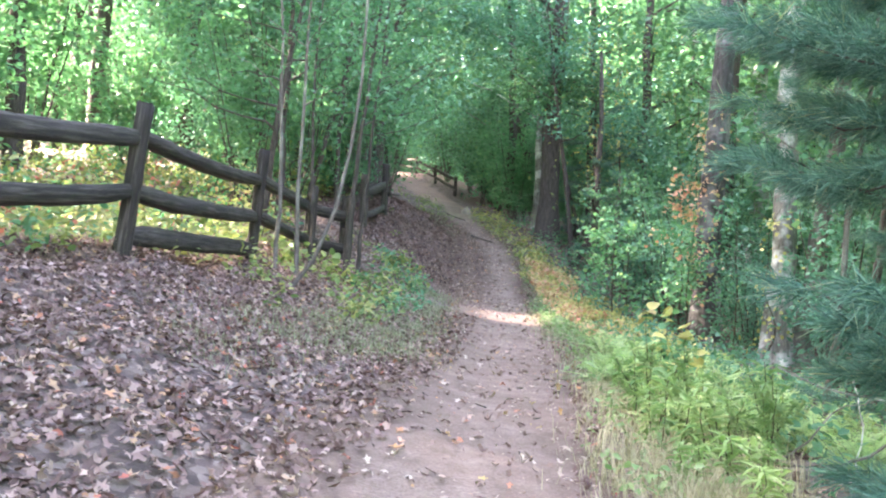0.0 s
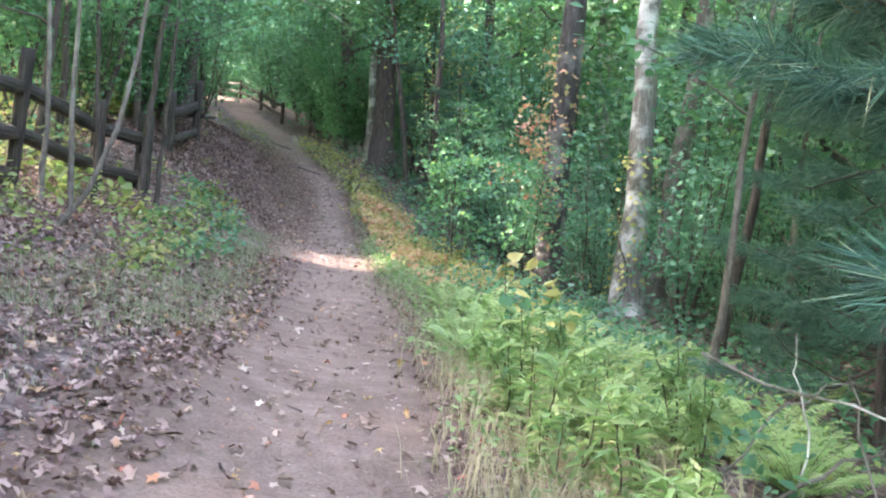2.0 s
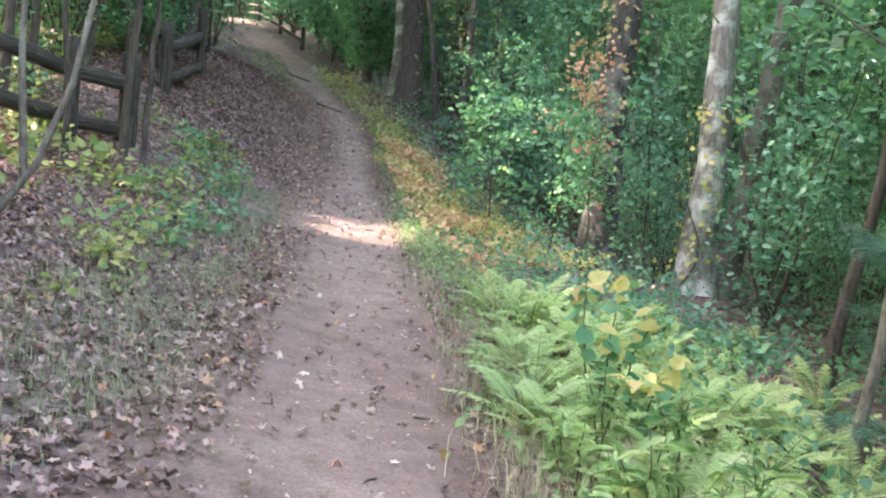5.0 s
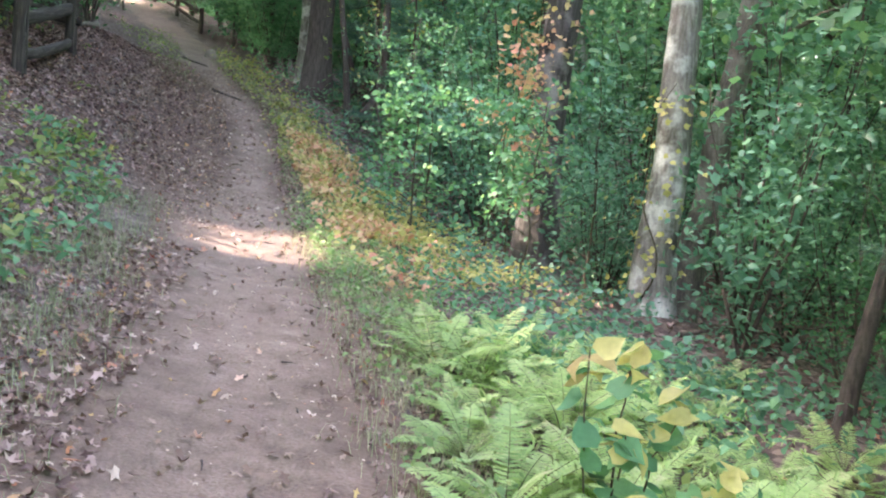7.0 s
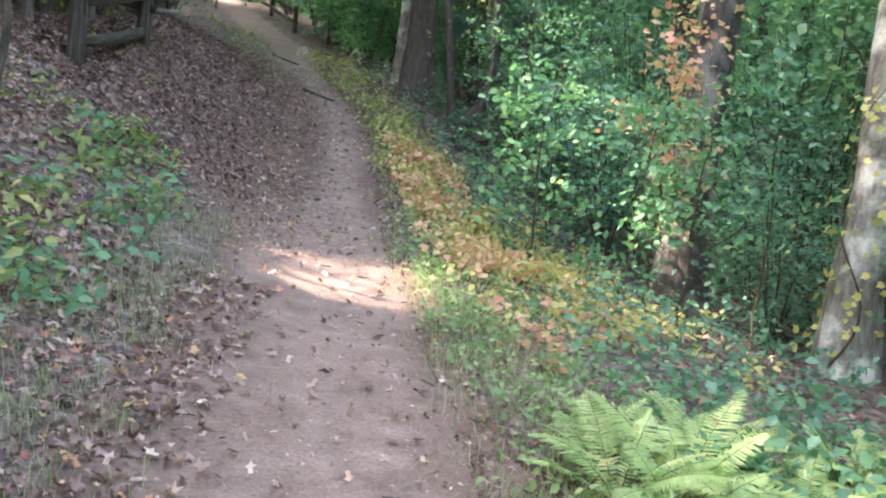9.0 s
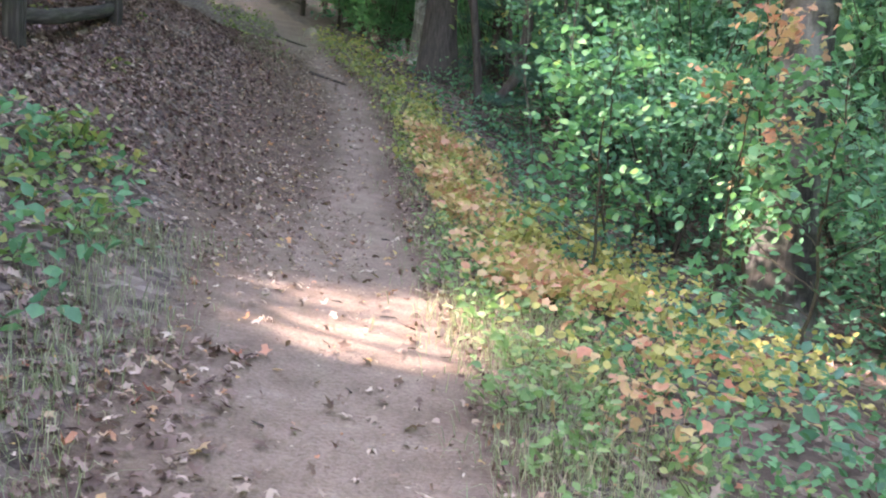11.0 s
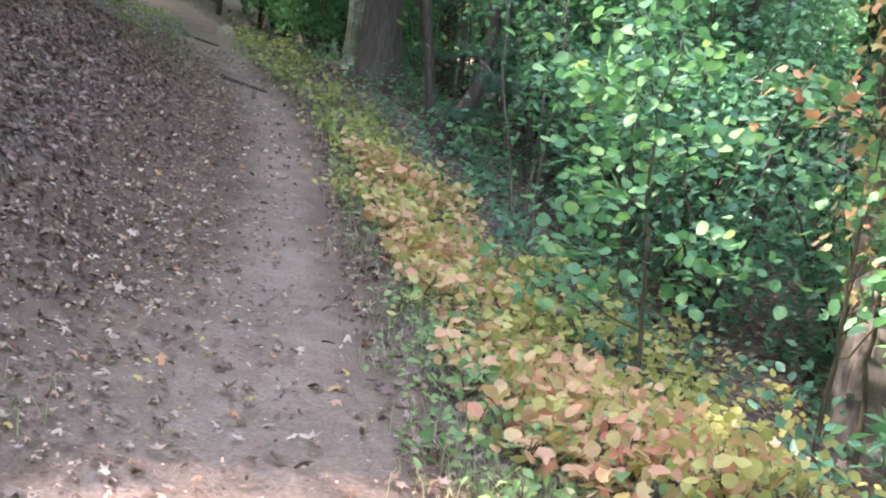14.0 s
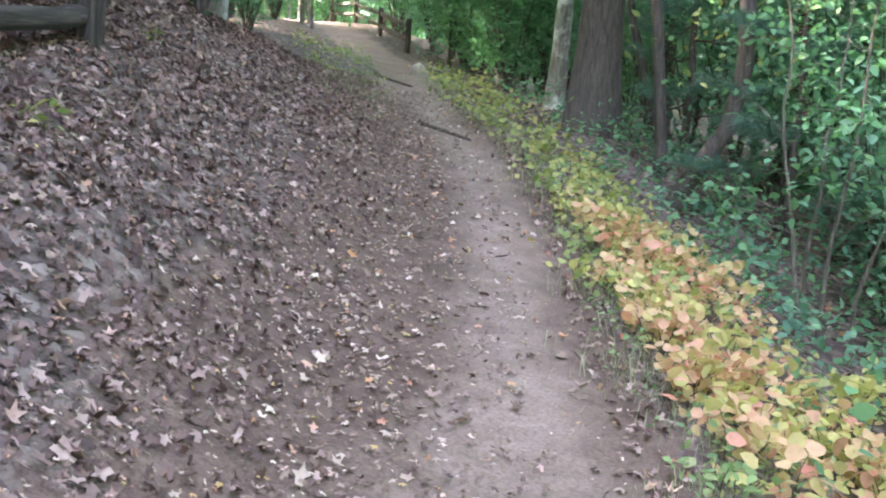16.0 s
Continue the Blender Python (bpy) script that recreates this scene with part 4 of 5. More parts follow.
# ------------------------------------------------------------------ ferns
def frond(ln, arch, seed):
    g = np.random.default_rng(seed)
    n = 32
    t = np.linspace(0, 1, n)
    R = np.stack([t * ln * 0.85, 0 * t, ln * (0.75 * t - arch * t * t)], -1)
    stalk = tube(R, np.linspace(0.004, 0.001, n), 4)
    V, F = [], []
    for i in range(3, n):
        w = ln * 0.17 * math.sin(math.pi * min(1, (t[i] - 0.08) * 1.02)) ** 0.75 if i < n - 1 else ln * 0.02
        for s in (-1, 1):
            o = len(V)
            d = np.array([0.35, s * 0.95, -0.12 + g.normal(0, 0.08)])
            b = R[i]
            c = np.array([ln * 0.0145, 0, 0])
            V += [b - c, b + c, b + d * w * 0.55 + c * 0.8, b + d * w, b + d * w * 0.5 - c * 0.9]
            F += [[o, o + 1, o + 2, o + 4], [o + 4, o + 2, o + 3, o + 3]]
    F = [f if f[2] != f[3] else [f[0], f[1], f[2], f[2]] for f in F]
    V = np.array(V)
    tri = []
    for f in F:
        tri.append([f[0], f[1], f[2]])
        if f[2] != f[3]:
            tri.append([f[0], f[2], f[3]])
    return stalk, (V, np.array(tri))


def fern(at, ln, count, seed):
    g = np.random.default_rng(seed)
    ob = thing("fern", at, "yellow-green fern with arching feathery fronds", "fern", "ferns beside the trail")
    for k in range(count):
        stalk, blade = frond(ln * g.uniform(0.75, 1.1), g.uniform(0.25, 0.6), seed * 20 + k)
        m = pose(0, 0, 0, g.uniform(-12, 12), g.uniform(-25, 5), 360 * k / count + g.uniform(-20, 20))
        f = part("frond", blade, FERN, ob)
        f.matrix_basis = m
        part("stalk", stalk, STEM, f)
    return ob


g1 = np.random.default_rng(301)
base_ferns = [fern((0.95, 8.1, float(H(0.95, 8.1))), 0.55, 10, 1), fern((0.75, 10.9, float(H(0.75, 10.9))), 0.6, 11, 2), fern((1.5, 9.5, float(H(1.5, 9.5))), 0.56, 9, 3)]
spots = [(1.75, 5.9), (1.15, 6.1), (1.7, 6.8), (0.8, 6.3), (2.0, 6.2), (0.62, 11.3), (1.0, 11.5), (1.3, 11.0), (0.9, 10.4), (1.3, 10.3), (1.7, 10.8), (1.0, 9.8), (0.8, 9.2), (1.3, 9.0), (1.2, 8.5), (1.6, 8.7), (1.9, 9.3), (2.1, 10.1), (2.3, 11.2),
         (1.4, 7.9), (1.8, 7.8), (1.1, 7.4), (1.5, 7.2), (2.2, 8.4), (2.5, 9.4), (2.8, 10.3), (1.9, 7.0), (2.3, 7.4), (0.85, 7.0), (1.75, 11.6), (2.9, 12.2), (3.4, 9.5), (0.55, 8.7), (0.5, 10.0), (1.2, 6.6), (0.5, 7.9), (0.45, 9.4), (0.48, 10.8), (0.6, 8.2), (1.0, 8.9), (1.4, 11.7), (0.7, 7.6), (2.0, 8.9), (1.6, 10.1)]
for k, (x, y) in enumerate(spots + [(x + g1.uniform(-0.22, 0.22), y + g1.uniform(-0.22, 0.22)) for x, y in spots]):
    sc = g1.uniform(0.55, 0.92)
    copy_thing(base_ferns[k % 3], Matrix.Translation((x, y, float(H(x, y)))) @ Matrix.Rotation(g1.uniform(0, 6.28), 4, "Z") @ Matrix.Diagonal((sc, sc, sc * g1.uniform(0.8, 1.1), 1)))


# ------------------------------------------------------------------ low plants
def low_plant(name, at, mat, height, n, size, leaf, seed, label, category, group, spread=0.1, up=0.9):
    g = np.random.default_rng(seed)
    ob = thing(name, at, label, category, group)
    stems, places = [], []
    for k in range(4):
        a = g.uniform(0, 6.28)
        end = np.array([math.cos(a) * spread, math.sin(a) * spread, height * g.uniform(0.6, 1)])
        B = bend((0, 0, -0.03), end, 5, 0.008, seed + k)
        stems.append(tube(B, np.linspace(0.003, 0.0015, 5), 4))
        places += [B[4], B[3], B[4] * 0.5 + B[2] * 0.5]
    part("stem", join(*stems), STEM, ob)
    pts = np.array(places)[g.integers(0, len(places), n)] + g.normal(0, spread * 0.55, (n, 3)) * [1, 1, 0.5]
    pts[:, 2] = np.maximum(pts[:, 2], 0.02)
    N = g.normal(0, 0.5, (n, 3)) + [0, 0, up] + [0, -0.25, 0]
    part("leaves", scatter(leaf, pts, N, g.uniform(0.7, 1.25, n) * size, seed + 5), mat, ob)
    return ob


def spread_copies(variants, places, seed, smin=0.75, smax=1.25):
    g = np.random.default_rng(seed)
    for k, (x, y) in enumerate(places):
        sc = g.uniform(smin, smax)
        copy_thing(variants[int(g.integers(0, len(variants)))], Matrix.Translation((x, y, float(H(x, y)))) @ Matrix.Rotation(g.uniform(0, 6.28), 4, "Z") @ Matrix.Scale(sc, 4))


def strip(n, lo, hi, y0, y1, side, seed):
    x, y, _ = strewn(n, lo, hi, y0, y1, side, seed)
    return list(zip(x.tolist(), y.tolist()))


AUTUMN = "low autumn plants"
orange_set = [low_plant("low_plant", at_floor(0.3 + 0.1 * k, 15.2 + 0.5 * k), ORANGE, 0.2, 26, 0.06, ROUND, 310 + k, "low plant with orange and yellow autumn leaves", "plant", AUTUMN) for k in range(3)]
yellow_set = [low_plant("low_plant", at_floor(0.9 + 0.1 * k, 15.6 + 0.5 * k), YELLOW, 0.22, 26, 0.056, ROUND, 320 + k, "low plant with yellow autumn leaves", "plant", AUTUMN) for k in range(3)]
green_set = [low_plant("low_plant", at_floor(0.2 + 0.1 * k, 13.0 + 0.5 * k), WEED, 0.14, 24, 0.05, OVATE, 330 + k, "low green leafy plant at the trail edge", "plant", "low green plants") for k in range(3)]
pale_set = [low_plant("low_plant", at_floor(-1.9 - 0.1 * k, 9.0 + 0.5 * k), YELLOWGREEN, 0.2, 18, 0.07, OVATE, 340 + k, "low plant with yellow-green leaves among fallen leaves", "plant", "low plants on the bank") for k in range(3)]
spread_copies(orange_set, strip(72, 0.3, 1.05, 14.3, 20.5, 1, 401), 1)
spread_copies(yellow_set, strip(44, 0.5, 2.0, 13.5, 18.5, 1, 403), 3)
spread_copies(yellow_set, strip(20, 0.05, 0.8, 18.5, 22.5, 1, 404), 4, 0.6, 1.0)
spread_copies(green_set, strip(50, 0.08, 0.9, 11.0, 16.5, 1, 405), 5)
spread_copies(green_set, strip(12, 0.1, 0.6, 5.0, 11.0, 1, 407), 7, 0.7, 1.1)
spread_copies(pale_set, strip(24, 0.5, 2.0, 8.0, 15.0, -1, 408), 8)
spread_copies(green_set, strip(12, 0.35, 1.4, 10.5, 15.0, -1, 409), 9, 0.9, 1.3)
spread_copies(pale_set, strip(6, 0.9, 2.4, 15.0, 20.0, -1, 410), 10, 0.6, 0.9)


def undergrowth(n, lo, hi, y0, y1, side, height, size, leaf, mat, label, seed, per=9):
    """Leaves of low plants too many to count, in small tiers."""
    g = np.random.default_rng(seed)
    cx, cy, cz = strewn(n // per, lo, hi, y0, y1, side, seed + 1)
    k = g.integers(0, len(cx), n)
    P = np.stack([cx[k], cy[k], cz[k]], -1) + g.normal(0, 1, (n, 3)) * [0.09, 0.09, 0]
    P[:, 2] = H(P[:, 0], P[:, 1]) + height * g.uniform(0.15, 1, n) * g.uniform(0.5, 1.3, len(cx))[k]
    N = g.normal(0, 0.5, (n, 3)) + [0, -0.2, 0.9]
    return tagged(part("undergrowth", scatter(leaf, P, N, g.uniform(0.65, 1.25, n) * size, seed + 2), mat), label, "undergrowth", kind="stuff")


undergrowth(1300, 0.3, 1.1, 14.5, 20.5, 1, 0.2, 0.058, ROUND, ORANGE, "orange and yellow leaves of low autumn plants", 421)
undergrowth(500, 0.4, 1.6, 12.3, 15.5, 1, 0.2, 0.065, MAPLE, ORANGE, "scattered orange leaves of low plants", 422)
undergrowth(1900, 0.3, 2.6, 13.2, 18.8, 1, 0.22, 0.054, ROUND, YELLOW, "yellow leaves of low autumn plants", 423)
undergrowth(1700, 0.02, 1.0, 18.5, 28, 1, 0.22, 0.06, ROUND, YELLOWGREEN, "yellow-green leaves of low plants along the trail", 424)
undergrowth(3800, 0.1, 1.3, 10.5, 22, 1, 0.15, 0.042, OVATE, WEED, "low green plants at the trail edge", 425)
undergrowth(5200, 1.3, 5.0, 10.5, 26, 1, 0.35, 0.08, OVATE, BLUEGREEN, "green undergrowth beneath the trees", 426)
undergrowth(2600, 1.2, 5.0, 5, 12, 1, 0.4, 0.08, OVATE, GREEN, "green undergrowth among the ferns", 427)
undergrowth(700, 0.1, 0.7, 4.0, 11.0, 1, 0.15, 0.05, OVATE, WEED, "small green plants at the trail edge", 428)
undergrowth(420, 0.5, 1.7, 9.5, 15.0, -1, 0.25, 0.085, OVATE, YELLOWGREEN, "yellow-green plants on the bank", 429)
undergrowth(380, 0.3, 1.2, 10.5, 15.0, -1, 0.25, 0.085, OVATE, GREEN, "green plants on the bank", 430)
undergrowth(350, 0.02, 1.3, 22.5, 31.0, -1, 0.25, 0.06, OVATE, YELLOWGREEN, "pale plants on the crest of the bank", 431)
undergrowth(11000, 2.3, 8.0, 4.0, 18.0, -1, 0.55, 0.09, OVATE, YELLOWGREEN, "yellow-green plants behind the rail fence", 432)
undergrowth(3000, 2.4, 8.0, 4.0, 18.0, -1, 0.5, 0.09, OVATE, LIME, "green plants behind the rail fence", 433)
undergrowth(1100, 2.8, 7.5, 5.5, 15.0, -1, 0.65, 0.09, OVATE, RED, "red autumn leaves behind the rail fence", 434, 22)
undergrowth(150, 1.7, 2.5, 8.5, 13.0, -1, 0.3, 0.08, OVATE, YELLOWGREEN, "plants growing at the foot of the fence", 435)

undergrowth(1500, 0.7, 2.9, 10.8, 14.2, 1, 0.3, 0.055, OVATE, LIME, "green plants around the foot of the pale tree", 438)
undergrowth(2600, 0.45, 2.3, 6.0, 11.5, 1, 0.34, 0.06, WILLOW, FERN, "narrow pale leaves between the ferns", 439)
undergrowth(700, 0.45, 2.0, 5.5, 11.0, 1, 0.3, 0.05, OVATE, YELLOWGREEN, "yellow-green leaves between the ferns", 440)
undergrowth(1600, 0.8, 2.6, 17.5, 26, 1, 0.45, 0.07, OVATE, GREEN, "green plants in the shade beside the upper trail", 436)
undergrowth(110, 1.5, 2.2, 10.9, 12.6, -1, 0.45, 0.11, ROUND, YELLOWGREEN, "broad yellow-green leaves at the foot of saplings", 437)

# plants with large yellow leaves
HEART = (np.array([[0, 0, 0], [0.27, -0.03, 0.05], [0.41, 0.24, 0.07], [0.31, 0.56, 0.04], [0.12, 0.86, -0.04], [0, 1.08, -0.14], [-0.12, 0.86, -0.04], [-0.31, 0.56, 0.04], [-0.41, 0.24, 0.07], [-0.27, -0.03, 0.05], [0, 0.34, -0.04], [0, 0.7, -0.06]]),
         np.array([[0, 1, 10], [1, 2, 10], [2, 3, 10], [3, 11, 10], [3, 4, 11], [4, 5, 11], [5, 6, 11], [6, 7, 11], [7, 10, 11], [7, 8, 10], [8, 9, 10], [9, 0, 10]]))


def large_leaf_plant(at, ends, size, seed, label):
    g = np.random.default_rng(seed)
    ob = thing("yellow_leaf_plant", at, label, "plant", "plants with large yellow leaves")
    for k, end in enumerate(ends):
        B = bend((0.02 * k, 0.02, -0.02), end, 9, 0.012, seed + k)
        part("stem", tube(B, np.linspace(0.006, 0.0025, 9), 6), STEM, ob)
        for half, mat, label2 in ((0, YELLOW, "large yellow leaves"), (1, LIME, "large green leaves")):
            q = g.uniform(0.82, 1.0, 6) if half == 0 else g.uniform(0.35, 0.95, 8)
            P = np.stack([np.interp(q, np.linspace(0, 1, 9), B[:, i]) for i in range(3)], -1)
            a = g.uniform(0, 6.28, len(q))
            out = np.stack([np.cos(a), np.sin(a), 0 * a], -1)
            N = out * 0.45 + [0, -0.15, 0.9] + g.normal(0, 0.25, (len(q), 3))
            part("leaves", scatter(HEART, P + out * size * 0.35 + g.normal(0, 0.02, (len(q), 3)), N, g.uniform(0.7, 1.2, len(q)) * size, seed + 7 * k + half, curl=0.3), mat, ob, label2)
    return ob


large_leaf_plant(at_floor(0.8, 8.6), [(-0.1, -0.1, 0.82), (0.12, 0.02, 0.8), (0.02, -0.2, 0.58), (0.27, -0.08, 0.62)], 0.12, 500, "leafy plant with large pale yellow and green leaves")
large_leaf_plant(at_floor(0.98, 8.25), [(0.05, -0.1, 0.45), (0.2, 0.05, 0.5), (-0.12, 0.02, 0.4)], 0.11, 540, "low plant with large green and yellow leaves")


# tall weeds with narrow leaves
def weed(at, h, mat, seed):
    g = np.random.default_rng(seed)
    ob = thing("tall_weed", at, "upright weed with narrow pale green leaves", "weed", "weeds beside the trail")
    for k in range(3):
        end = (g.normal(0, 0.08), g.normal(0, 0.08), h * g.uniform(0.8, 1.1))
        B = bend((g.normal(0, 0.05), g.normal(0, 0.05), -0.03), end, 10, 0.006, seed + k)
        part("stem", tube(B, np.linspace(0.005, 0.002, 10), 5), STEM, ob)
        n = 38
        q = g.uniform(0.2, 1.0, n)
        P = np.stack([np.interp(q, np.linspace(0, 1, 10), B[:, i]) for i in range(3)], -1)
        a = g.uniform(0, 6.28, n)
        D = np.stack([np.cos(a), np.sin(a), g.uniform(-0.6, 0.4, n)], -1)
        N = np.stack([-np.cos(a) * 0.3, -np.sin(a) * 0.3, np.ones(n)], -1) + g.normal(0, 0.35, (n, 3))
        part("leaves", scatter(WILLOW, P + D * 0.03, N, g.uniform(0.06, 0.125, n), seed + k, spin=a), mat, ob)
    return ob


weeds = [weed(at_floor(0.75, 5.9), 0.42, WEED, 601), weed(at_floor(1.1, 5.4), 0.5, WEED, 602), weed(at_floor(0.95, 6.1), 0.36, FERN, 603)]
spread_copies(weeds, [(0.55, 6.4), (0.9, 6.5), (0.7, 5.3), (1.25, 6.1), (1.0, 5.0), (0.6, 7.0), (0.8, 4.6), (0.55, 5.75), (1.05, 6.9), (0.95, 5.6), (0.65, 7.5), (0.85, 4.1), (0.45, 6.1), (0.7, 6.7), (1.1, 6.3), (1.45, 6.5), (0.5, 5.2), (0.75, 5.0), (1.2, 5.7), (0.45, 7.3), (0.9, 7.3), (0.6, 4.5)], 21, 0.75, 1.1)


# ------------------------------------------------------------------ shrubs and background wood
def shrub(at, h, w, mat, n, size, leaf, seed, label, group):
    g = np.random.default_rng(seed)
    ob = thing("shrub", at, label, "shrub", group)
    tips = []
    for k in range(7):
        a = g.uniform(0, 6.28)
        end = np.array([math.cos(a) * w * g.uniform(0.3, 0.8), math.sin(a) * w * g.uniform(0.3, 0.8), h * g.uniform(0.6, 1)])
        B = bend((0, 0, -0.1), end, 8, 0.03, seed + k)
        part("stem", tube(B, np.linspace(0.018, 0.004, 8), 5), BARK_DARK, ob)
        for j in range(2, 8):
            tips.append(B[j] + g.normal(0, w * 0.16, 3) * [1, 1, 0.6])
    part("foliage", cloud(n, tips, (w * 0.16, w * 0.16, w * 0.11), size, leaf, seed + 9, 0.6, 0.25), mat, ob)
    return ob


WOODS = "shrubs of the wood"
near = [shrub(at_floor(2.0, 19.5), 2.6, 1.0, BLUEGREEN, 1500, 0.08, OVATE, 701, "green leafy shrub at the edge of the wood", WOODS),
        shrub(at_floor(2.6, 20.6), 3.2, 1.2, GREEN, 1700, 0.08, OVATE, 702, "tall green leafy shrub in the wood", WOODS),
        shrub(at_floor(3.6, 18.2), 2.2, 1.1, BLUEGREEN, 1300, 0.085, OVATE, 703, "green shrub in the shade of trees", WOODS)]
maple = [shrub(at_floor(-1.65, 28.9), 3.2, 1.1, LIME, 2600, 0.11, OVATE, 704, "bright green young maple beside the upper trail", "bright bushes")]
spread_copies(maple, [(-0.6, 31.0), (-2.3, 31.6), (0.3, 29.4), (-1.4, 30.2), (-2.6, 34.0), (-2.9, 36.5)], 31, 0.8, 1.2)
front = [(1.55, 20.6), (1.9, 22.0), (1.3, 23.2), (2.9, 22.3), (3.3, 24.0), (2.2, 25.3), (0.9, 26.5), (0.2, 28.0), (3.9, 20.8), (4.6, 22.9), (4.4, 19.2), (5.0, 17.2), (3.9, 16.9), (4.6, 15.3), (5.6, 14.0),
         (4.9, 12.9), (6.2, 16.6), (6.8, 19.2), (5.9, 21.5), (5.5, 11.3), (4.6, 10.2), (5.7, 9.2), (6.8, 12.4), (7.6, 15.3), (7.4, 10.5), (6.4, 7.8), (5.4, 6.6), (4.6, 5.4), (7.9, 8.6), (8.6, 13.2), (2.75, 17.9),
         (3.4, 13.1), (1.9, 18.6), (7.8, 18.0), (9.0, 20.5), (7.2, 23.2), (5.8, 25.5), (4.2, 27.4), (2.2, 28.6), (8.9, 6.4), (6.6, 5.0), (5.0, 3.6)]
spread_copies(near, [(2.9, 15.7), (4.2, 13.8), (3.9, 12.2), (3.3, 16.6)], 38, 0.6, 0.85)
spread_copies(near, front, 32, 0.8, 1.25)
left_front = [(-4.6, 15.6), (-4.3, 17.2), (-4.8, 19.2), (-5.4, 21.0), (-5.8, 23.0), (-5.0, 14.2), (-6.2, 17.5), (-6.8, 20.2), (-7.2, 23.4), (-6.6, 25.6), (-8.6, 28.4), (-9.4, 31.5), (-8.2, 21.8), (-7.7, 15.8),
              (-8.8, 12.6), (-9.6, 9.4), (-8.6, 18.6), (-10.4, 15.0), (-10.8, 22.0), (-11.6, 11.0), (-10.5, 26.4), (-12.3, 18.4), (-4.2, 21.8), (-11.3, 6.5)]
spread_copies([near[1], maple[0]], left_front, 33, 0.8, 1.3)
spread_copies([near[1], near[2]], [(-4.15, 16.9), (-4.25, 18.7), (-4.4, 20.1), (-4.9, 21.5), (-4.6, 17.8)], 43, 0.55, 0.8)
spread_copies([near[1], near[0]], [(-7.9, 34.6), (-8.8, 36.4), (-9.8, 38.2), (-7.0, 32.4), (-10.8, 40.0), (-9.4, 34.2), (-11.6, 42.5), (-10.6, 36.6), (-6.4, 30.3), (-8.0, 31.4)], 42, 0.7, 1.0)
right_far = [(10 + 2.3 * (k % 5) + (k * 37 % 11) * 0.15, 3 + 2.6 * (k // 5) + (k * 53 % 7) * 0.2) for k in range(45)]
spread_copies(near, right_far, 34, 1.1, 1.7)
ahead = [(-14 + 2.4 * (k % 13) + (k * 31 % 7) * 0.2, 36.5 + 3.2 * (k // 13) + (k * 17 % 5) * 0.3) for k in range(39)]
spread_copies([near[0], near[1], maple[0]], [p for p in ahead if not (edges(p[1])[0] - 1.0 < p[0] < edges(p[1])[1] + 3.0)], 35, 1.2, 1.8)


tall = [shrub(at_floor(3.0, 21.6), 5.2, 1.7, BLUEGREEN, 2600, 0.12, OVATE, 711, "tall leafy understory tree with blue-green leaves", "understory trees"),
        shrub(at_floor(4.4, 24.6), 5.6, 1.9, GREEN, 2800, 0.12, OVATE, 712, "tall leafy understory tree with green leaves", "understory trees")]
spread_copies(tall, [(2.2, 23.6), (1.4, 25.8), (0.6, 29.0), (3.0, 26.2), (5.2, 20.2), (5.6, 16.0), (6.9, 13.3), (6.4, 18.4), (7.6, 16.8), (5.9, 22.8), (7.0, 21.0), (8.0, 11.0), (7.0, 8.8), (8.7, 14.6), (9.2, 18.2), (4.0, 28.5), (2.0, 31.0),
                     (6.2, 27.0), (8.2, 24.6), (9.6, 21.6), (9.9, 12.3), (8.6, 7.2), (7.0, 6.0), (10.2, 9.2), (-0.6, 34.5), (1.0, 34.0), (-2.4, 37.0), (-1.0, 38.5), (-3.6, 41.0), (-5.0, 45.5), (-1.8, 44.0), (0.8, 41.0), (3.5, 36.0), (-4.0, 38.5), (-3.0, 36.0), (-5.5, 43.5), (-7.2, 48.5), (-12, 51), (-14, 54), (-10, 55), (-16, 49), (-2.6, 40.5), (-8.8, 53), (-1.6, 36.2)], 36, 0.85, 1.2)
spread_copies(tall, [(-16 + 1.9 * k, 46.5 + (k * 5 % 4) * 1.3) for k in range(8)] + [(-5.2, 40.4), (-6.4, 45.0), (-3.2, 34.6), (-1.9, 33.6)], 39, 0.9, 1.4)
spread_copies(tall + maple, [(-5.4, 16.6), (-5.8, 19.4), (-6.4, 22.2), (-6.0, 25.0), (-8.0, 24.6), (-9.4, 28.0), (-10.6, 31.4), (-7.6, 18.0), (-9.0, 20.6), (-9.8, 16.2), (-9.4, 12.8), (-11.6, 14.4), (-11.4, 18.8), (-12.6, 23.0), (-12.0, 10.6), (-13.4, 12.4),
                     (-14.0, 17.0), (-13.0, 27.6), (-14.6, 7.6), (-11.0, 35.5), (-13.5, 32.0), (-12.6, 39.5), (-10.0, 41.5), (-11.5, 46.0), (-9.5, 50.0), (-6.5, 50.5)], 37, 0.85, 1.25)


def forest_tree(at, h, r, mat, leafmat, seed, label):
    ob = thing("forest_tree", at, label, "tree", "trees of the wood")
    P, ends = limbed(ob, (0, 0, 0), (0.3, 0.2, h), r, mat, seed, 9, 0.22, 3.2, 9, 1.35, 0.08)
    part("crown", cloud(3400, ends, (0.95, 0.95, 0.55), 0.24, DIAMOND, seed + 5, 0.6, 0.2), leafmat, ob)
    return ob


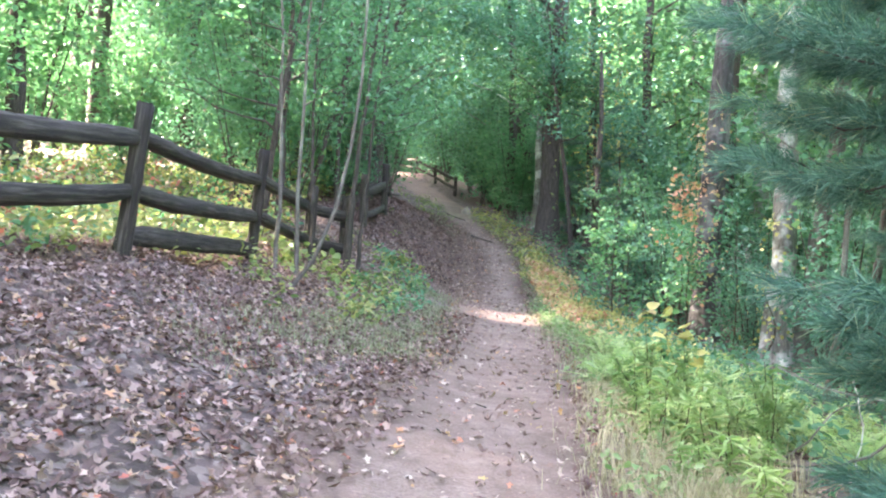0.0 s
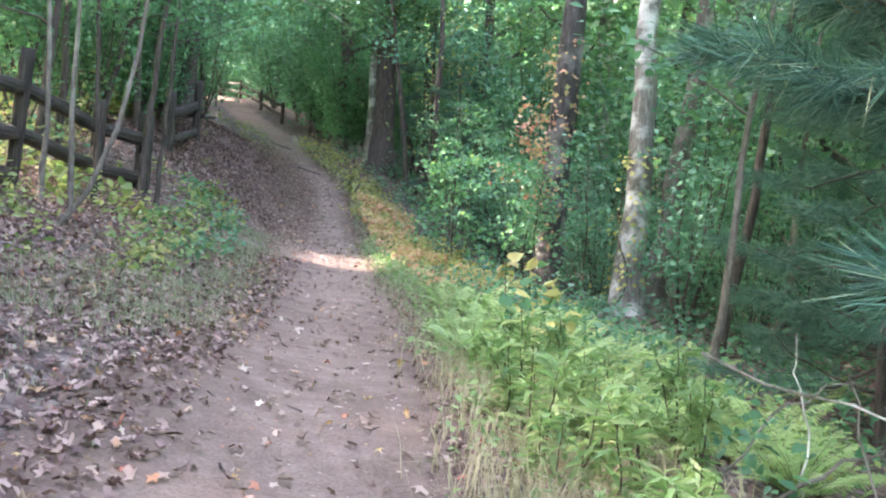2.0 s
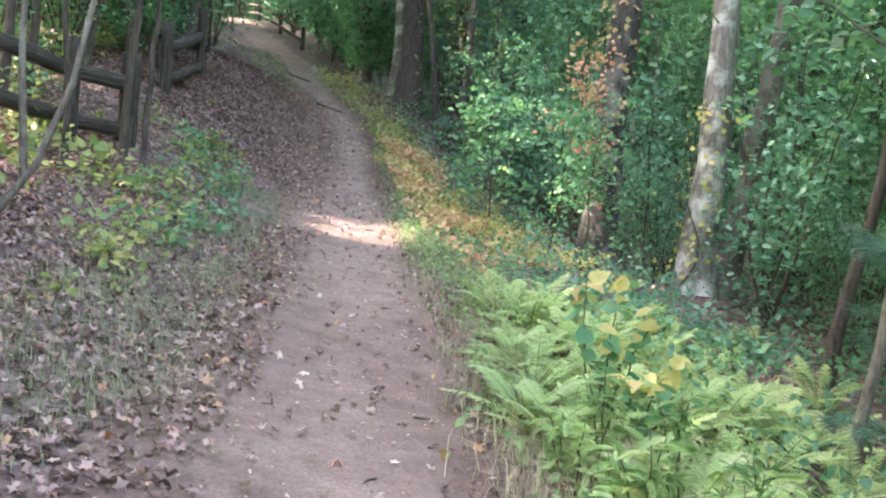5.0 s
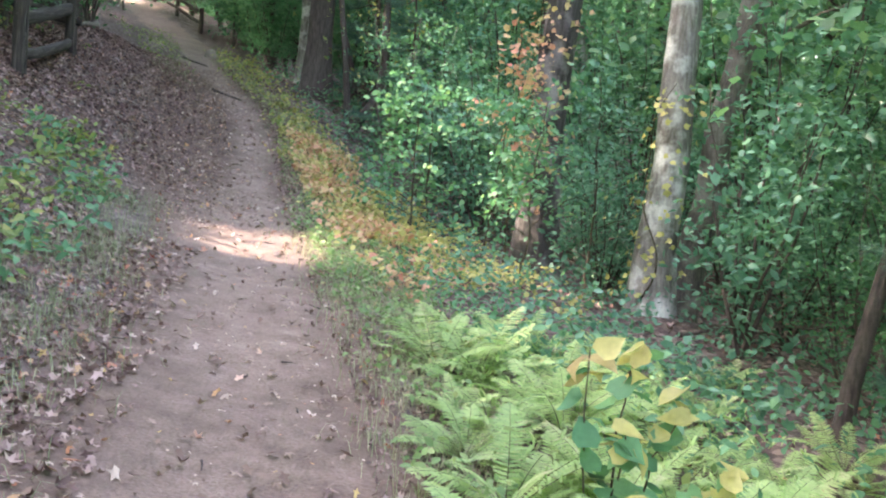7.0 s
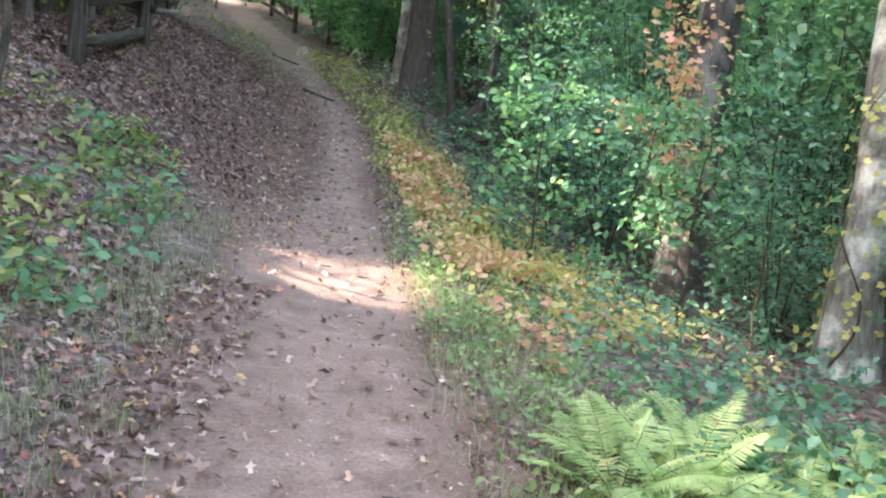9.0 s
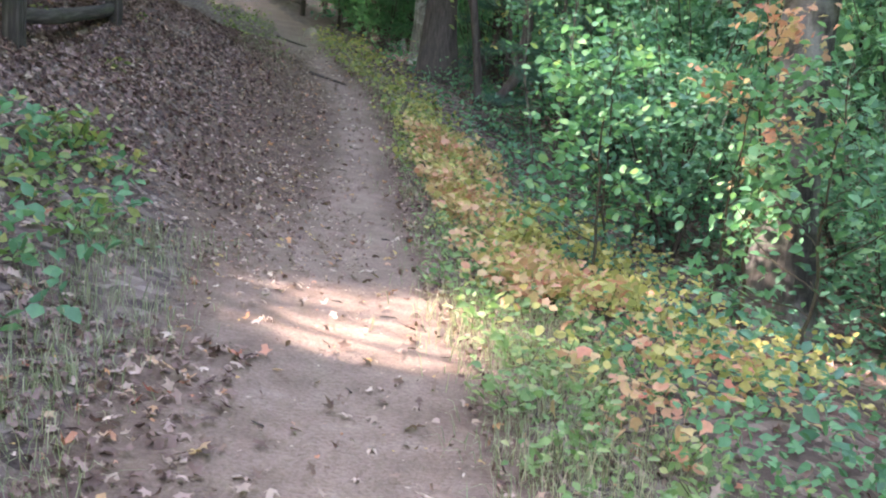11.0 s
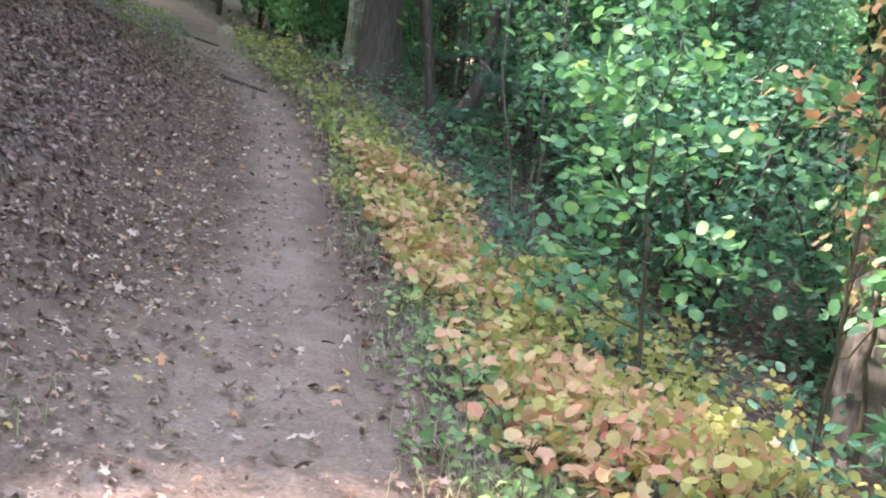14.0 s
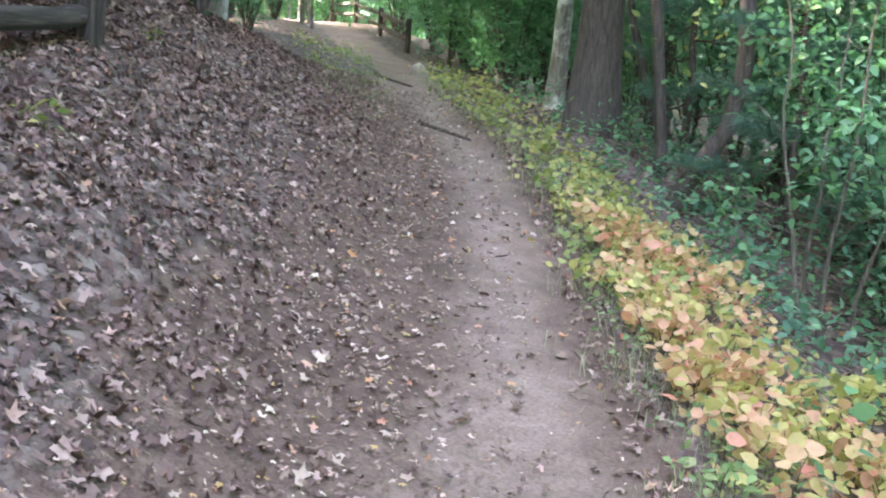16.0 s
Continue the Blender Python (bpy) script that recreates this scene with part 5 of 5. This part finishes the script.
wood = [forest_tree(at_floor(12.5, 12.0), 11, 0.16, BARK_DARK, CANOPY, 801, "woodland tree with dark trunk and green crown"),
        forest_tree(at_floor(11.0, 22.0), 12, 0.2, BARK_GREY, CANOPY, 802, "woodland tree with grey trunk and green crown"),
        forest_tree(at_floor(-11.0, 30.0), 10, 0.15, BARK_DARK, LIME, 803, "woodland tree with bright green crown")]
places = []
g3 = np.random.default_rng(55)
while len(places) < 78:
    x, y = g3.uniform(-34, 34), g3.uniform(-14, 62)
    xl, xr = edges(y)
    if (x > xr + 8.5 or x < xl - 15 or y > 52) and all((x - a) ** 2 + (y - b) ** 2 > 9 for a, b in places):
        places.append((x, y))
for x, y in places:
    w = wood[2] if x < -6 and g3.random() < 0.6 else wood[int(g3.integers(0, 2))]
    sc = g3.uniform(0.85, 1.35)
    copy_thing(w, Matrix.Translation(at_floor(x, y)) @ Matrix.Rotation(g3.uniform(0, 6.28), 4, "Z") @ Matrix.Scale(sc, 4))

# low crowns added, mostly out of view, to keep the brush under the pines and the upper trail in shade
for k, (cx, cy, dx, up) in enumerate(((4.9, 6.4, -1.2, 5.2), (5.2, 9.6, -1.2, 5.2), (-1.0, 30.6, -1.6, 6.4), (-7.2, 29.4, 1.6, 6.2), (-7.9, 33.5, 1.8, 6.4))):
    ob = thing("shade_tree", at_floor(cx, cy), "added tree with a low dense crown, mostly unseen, for shade", "tree", "trees of the wood")
    part("trunk", tube(bend((0, 0, -0.2), (dx * 0.7, 0, up + 0.4), 10, 0.05, 980 + k), np.linspace(0.15, 0.04, 10), 9, 0.05, k), BARK_DARK, ob)
    g6 = np.random.default_rng(990 + k)
    part("crown", cloud(5200, g6.normal(0, 1, (40, 3)) * [1.0, 1.2, 0.45] + [dx, 0, up], (0.4, 0.4, 0.25), 0.15, DIAMOND, 985 + k, 0.5), BLUEGREEN, ob)

# added crowns, mostly out of view: they shade the trail and wood, but for the gaps through which the sun falls
g4 = np.random.default_rng(77)
k = 0
for cx, cy, h in [(-9.5 - 4.2 * i + (j % 2) * 1.2, -10 + 4.2 * j, 7.8 + 2.7 * i) for i in range(4) for j in range(14) if -10 + 4.2 * j < (24 if i == 0 else 46)] + [(6.5 + 4.8 * i, -1 + 5.2 * j, 8.0 + 1.5 * i) for i in range(3) for j in range(6)] + [(-10.5 - 4.5 * i, -11 + 4.4 * j, 15.5 + 3.5 * i) for i in range(2) for j in range(12)]:
    h = h + g4.uniform(-0.6, 0.6)
    ob = thing("tall_tree", at_floor(cx, cy), "added tall tree whose mostly unseen crown shades the trail and wood", "tree", "tall trees over the trail")
    limbs = g4.normal(0, 1, (46, 3)) * [1.7, 1.7, 1.9] + [0.4, 0.3, h]
    P = bend((0, 0, -0.2), (0.4, 0.3, h), 10, 0.06, 900 + k)
    part("trunk", tube(P, np.linspace(0.19, 0.05, 10), 9, 0.05, k), BARK_DARK, ob)
    V, F = with_gaps(cloud(1700 if cx > 0 else 3800, limbs, (0.7, 0.7, 0.45), 0.27, DIAMOND, 950 + k, 0.5), ob.location, 4)
    part("crown", (V, F), CANOPY, ob)
    k += 1

# distant woods all round
g5 = np.random.default_rng(88)
n = 42000
a, r = g5.uniform(0, 2 * np.pi, n), g5.uniform(50, 85, n)
X, Y = r * np.cos(a), 18 + r * np.sin(a)
Z = np.interp(Y, GY, GZ) + 15 * g5.uniform(0, 1, n) ** 1.2 + 1.5 * np.sin(a * 23)
far_leaves = scatter(DIAMOND, np.stack([X, Y, Z], -1), g5.normal(0, 0.8, (n, 3)) + np.stack([-np.cos(a), -np.sin(a), 0 * a + 0.6], -1), g5.uniform(0.7, 1.5, n), 89)
tagged(part("far_woods", far_leaves, GREEN), "distant green woods all around", "woods", kind="stuff")
n = 26000
X, Y = g5.uniform(-42, 26, n), g5.uniform(56, 80, n)
Z = 5.0 + 24 * g5.uniform(0, 1, n) ** 1.1
hill = scatter(DIAMOND, np.stack([X, Y, Z], -1), g5.normal(0, 0.8, (n, 3)) + [0, -1.0, 0.6], g5.uniform(0.7, 1.4, n), 90)
tagged(part("far_woods", hill, CANOPY), "tall green woods beyond the crest of the trail", "woods", kind="stuff")
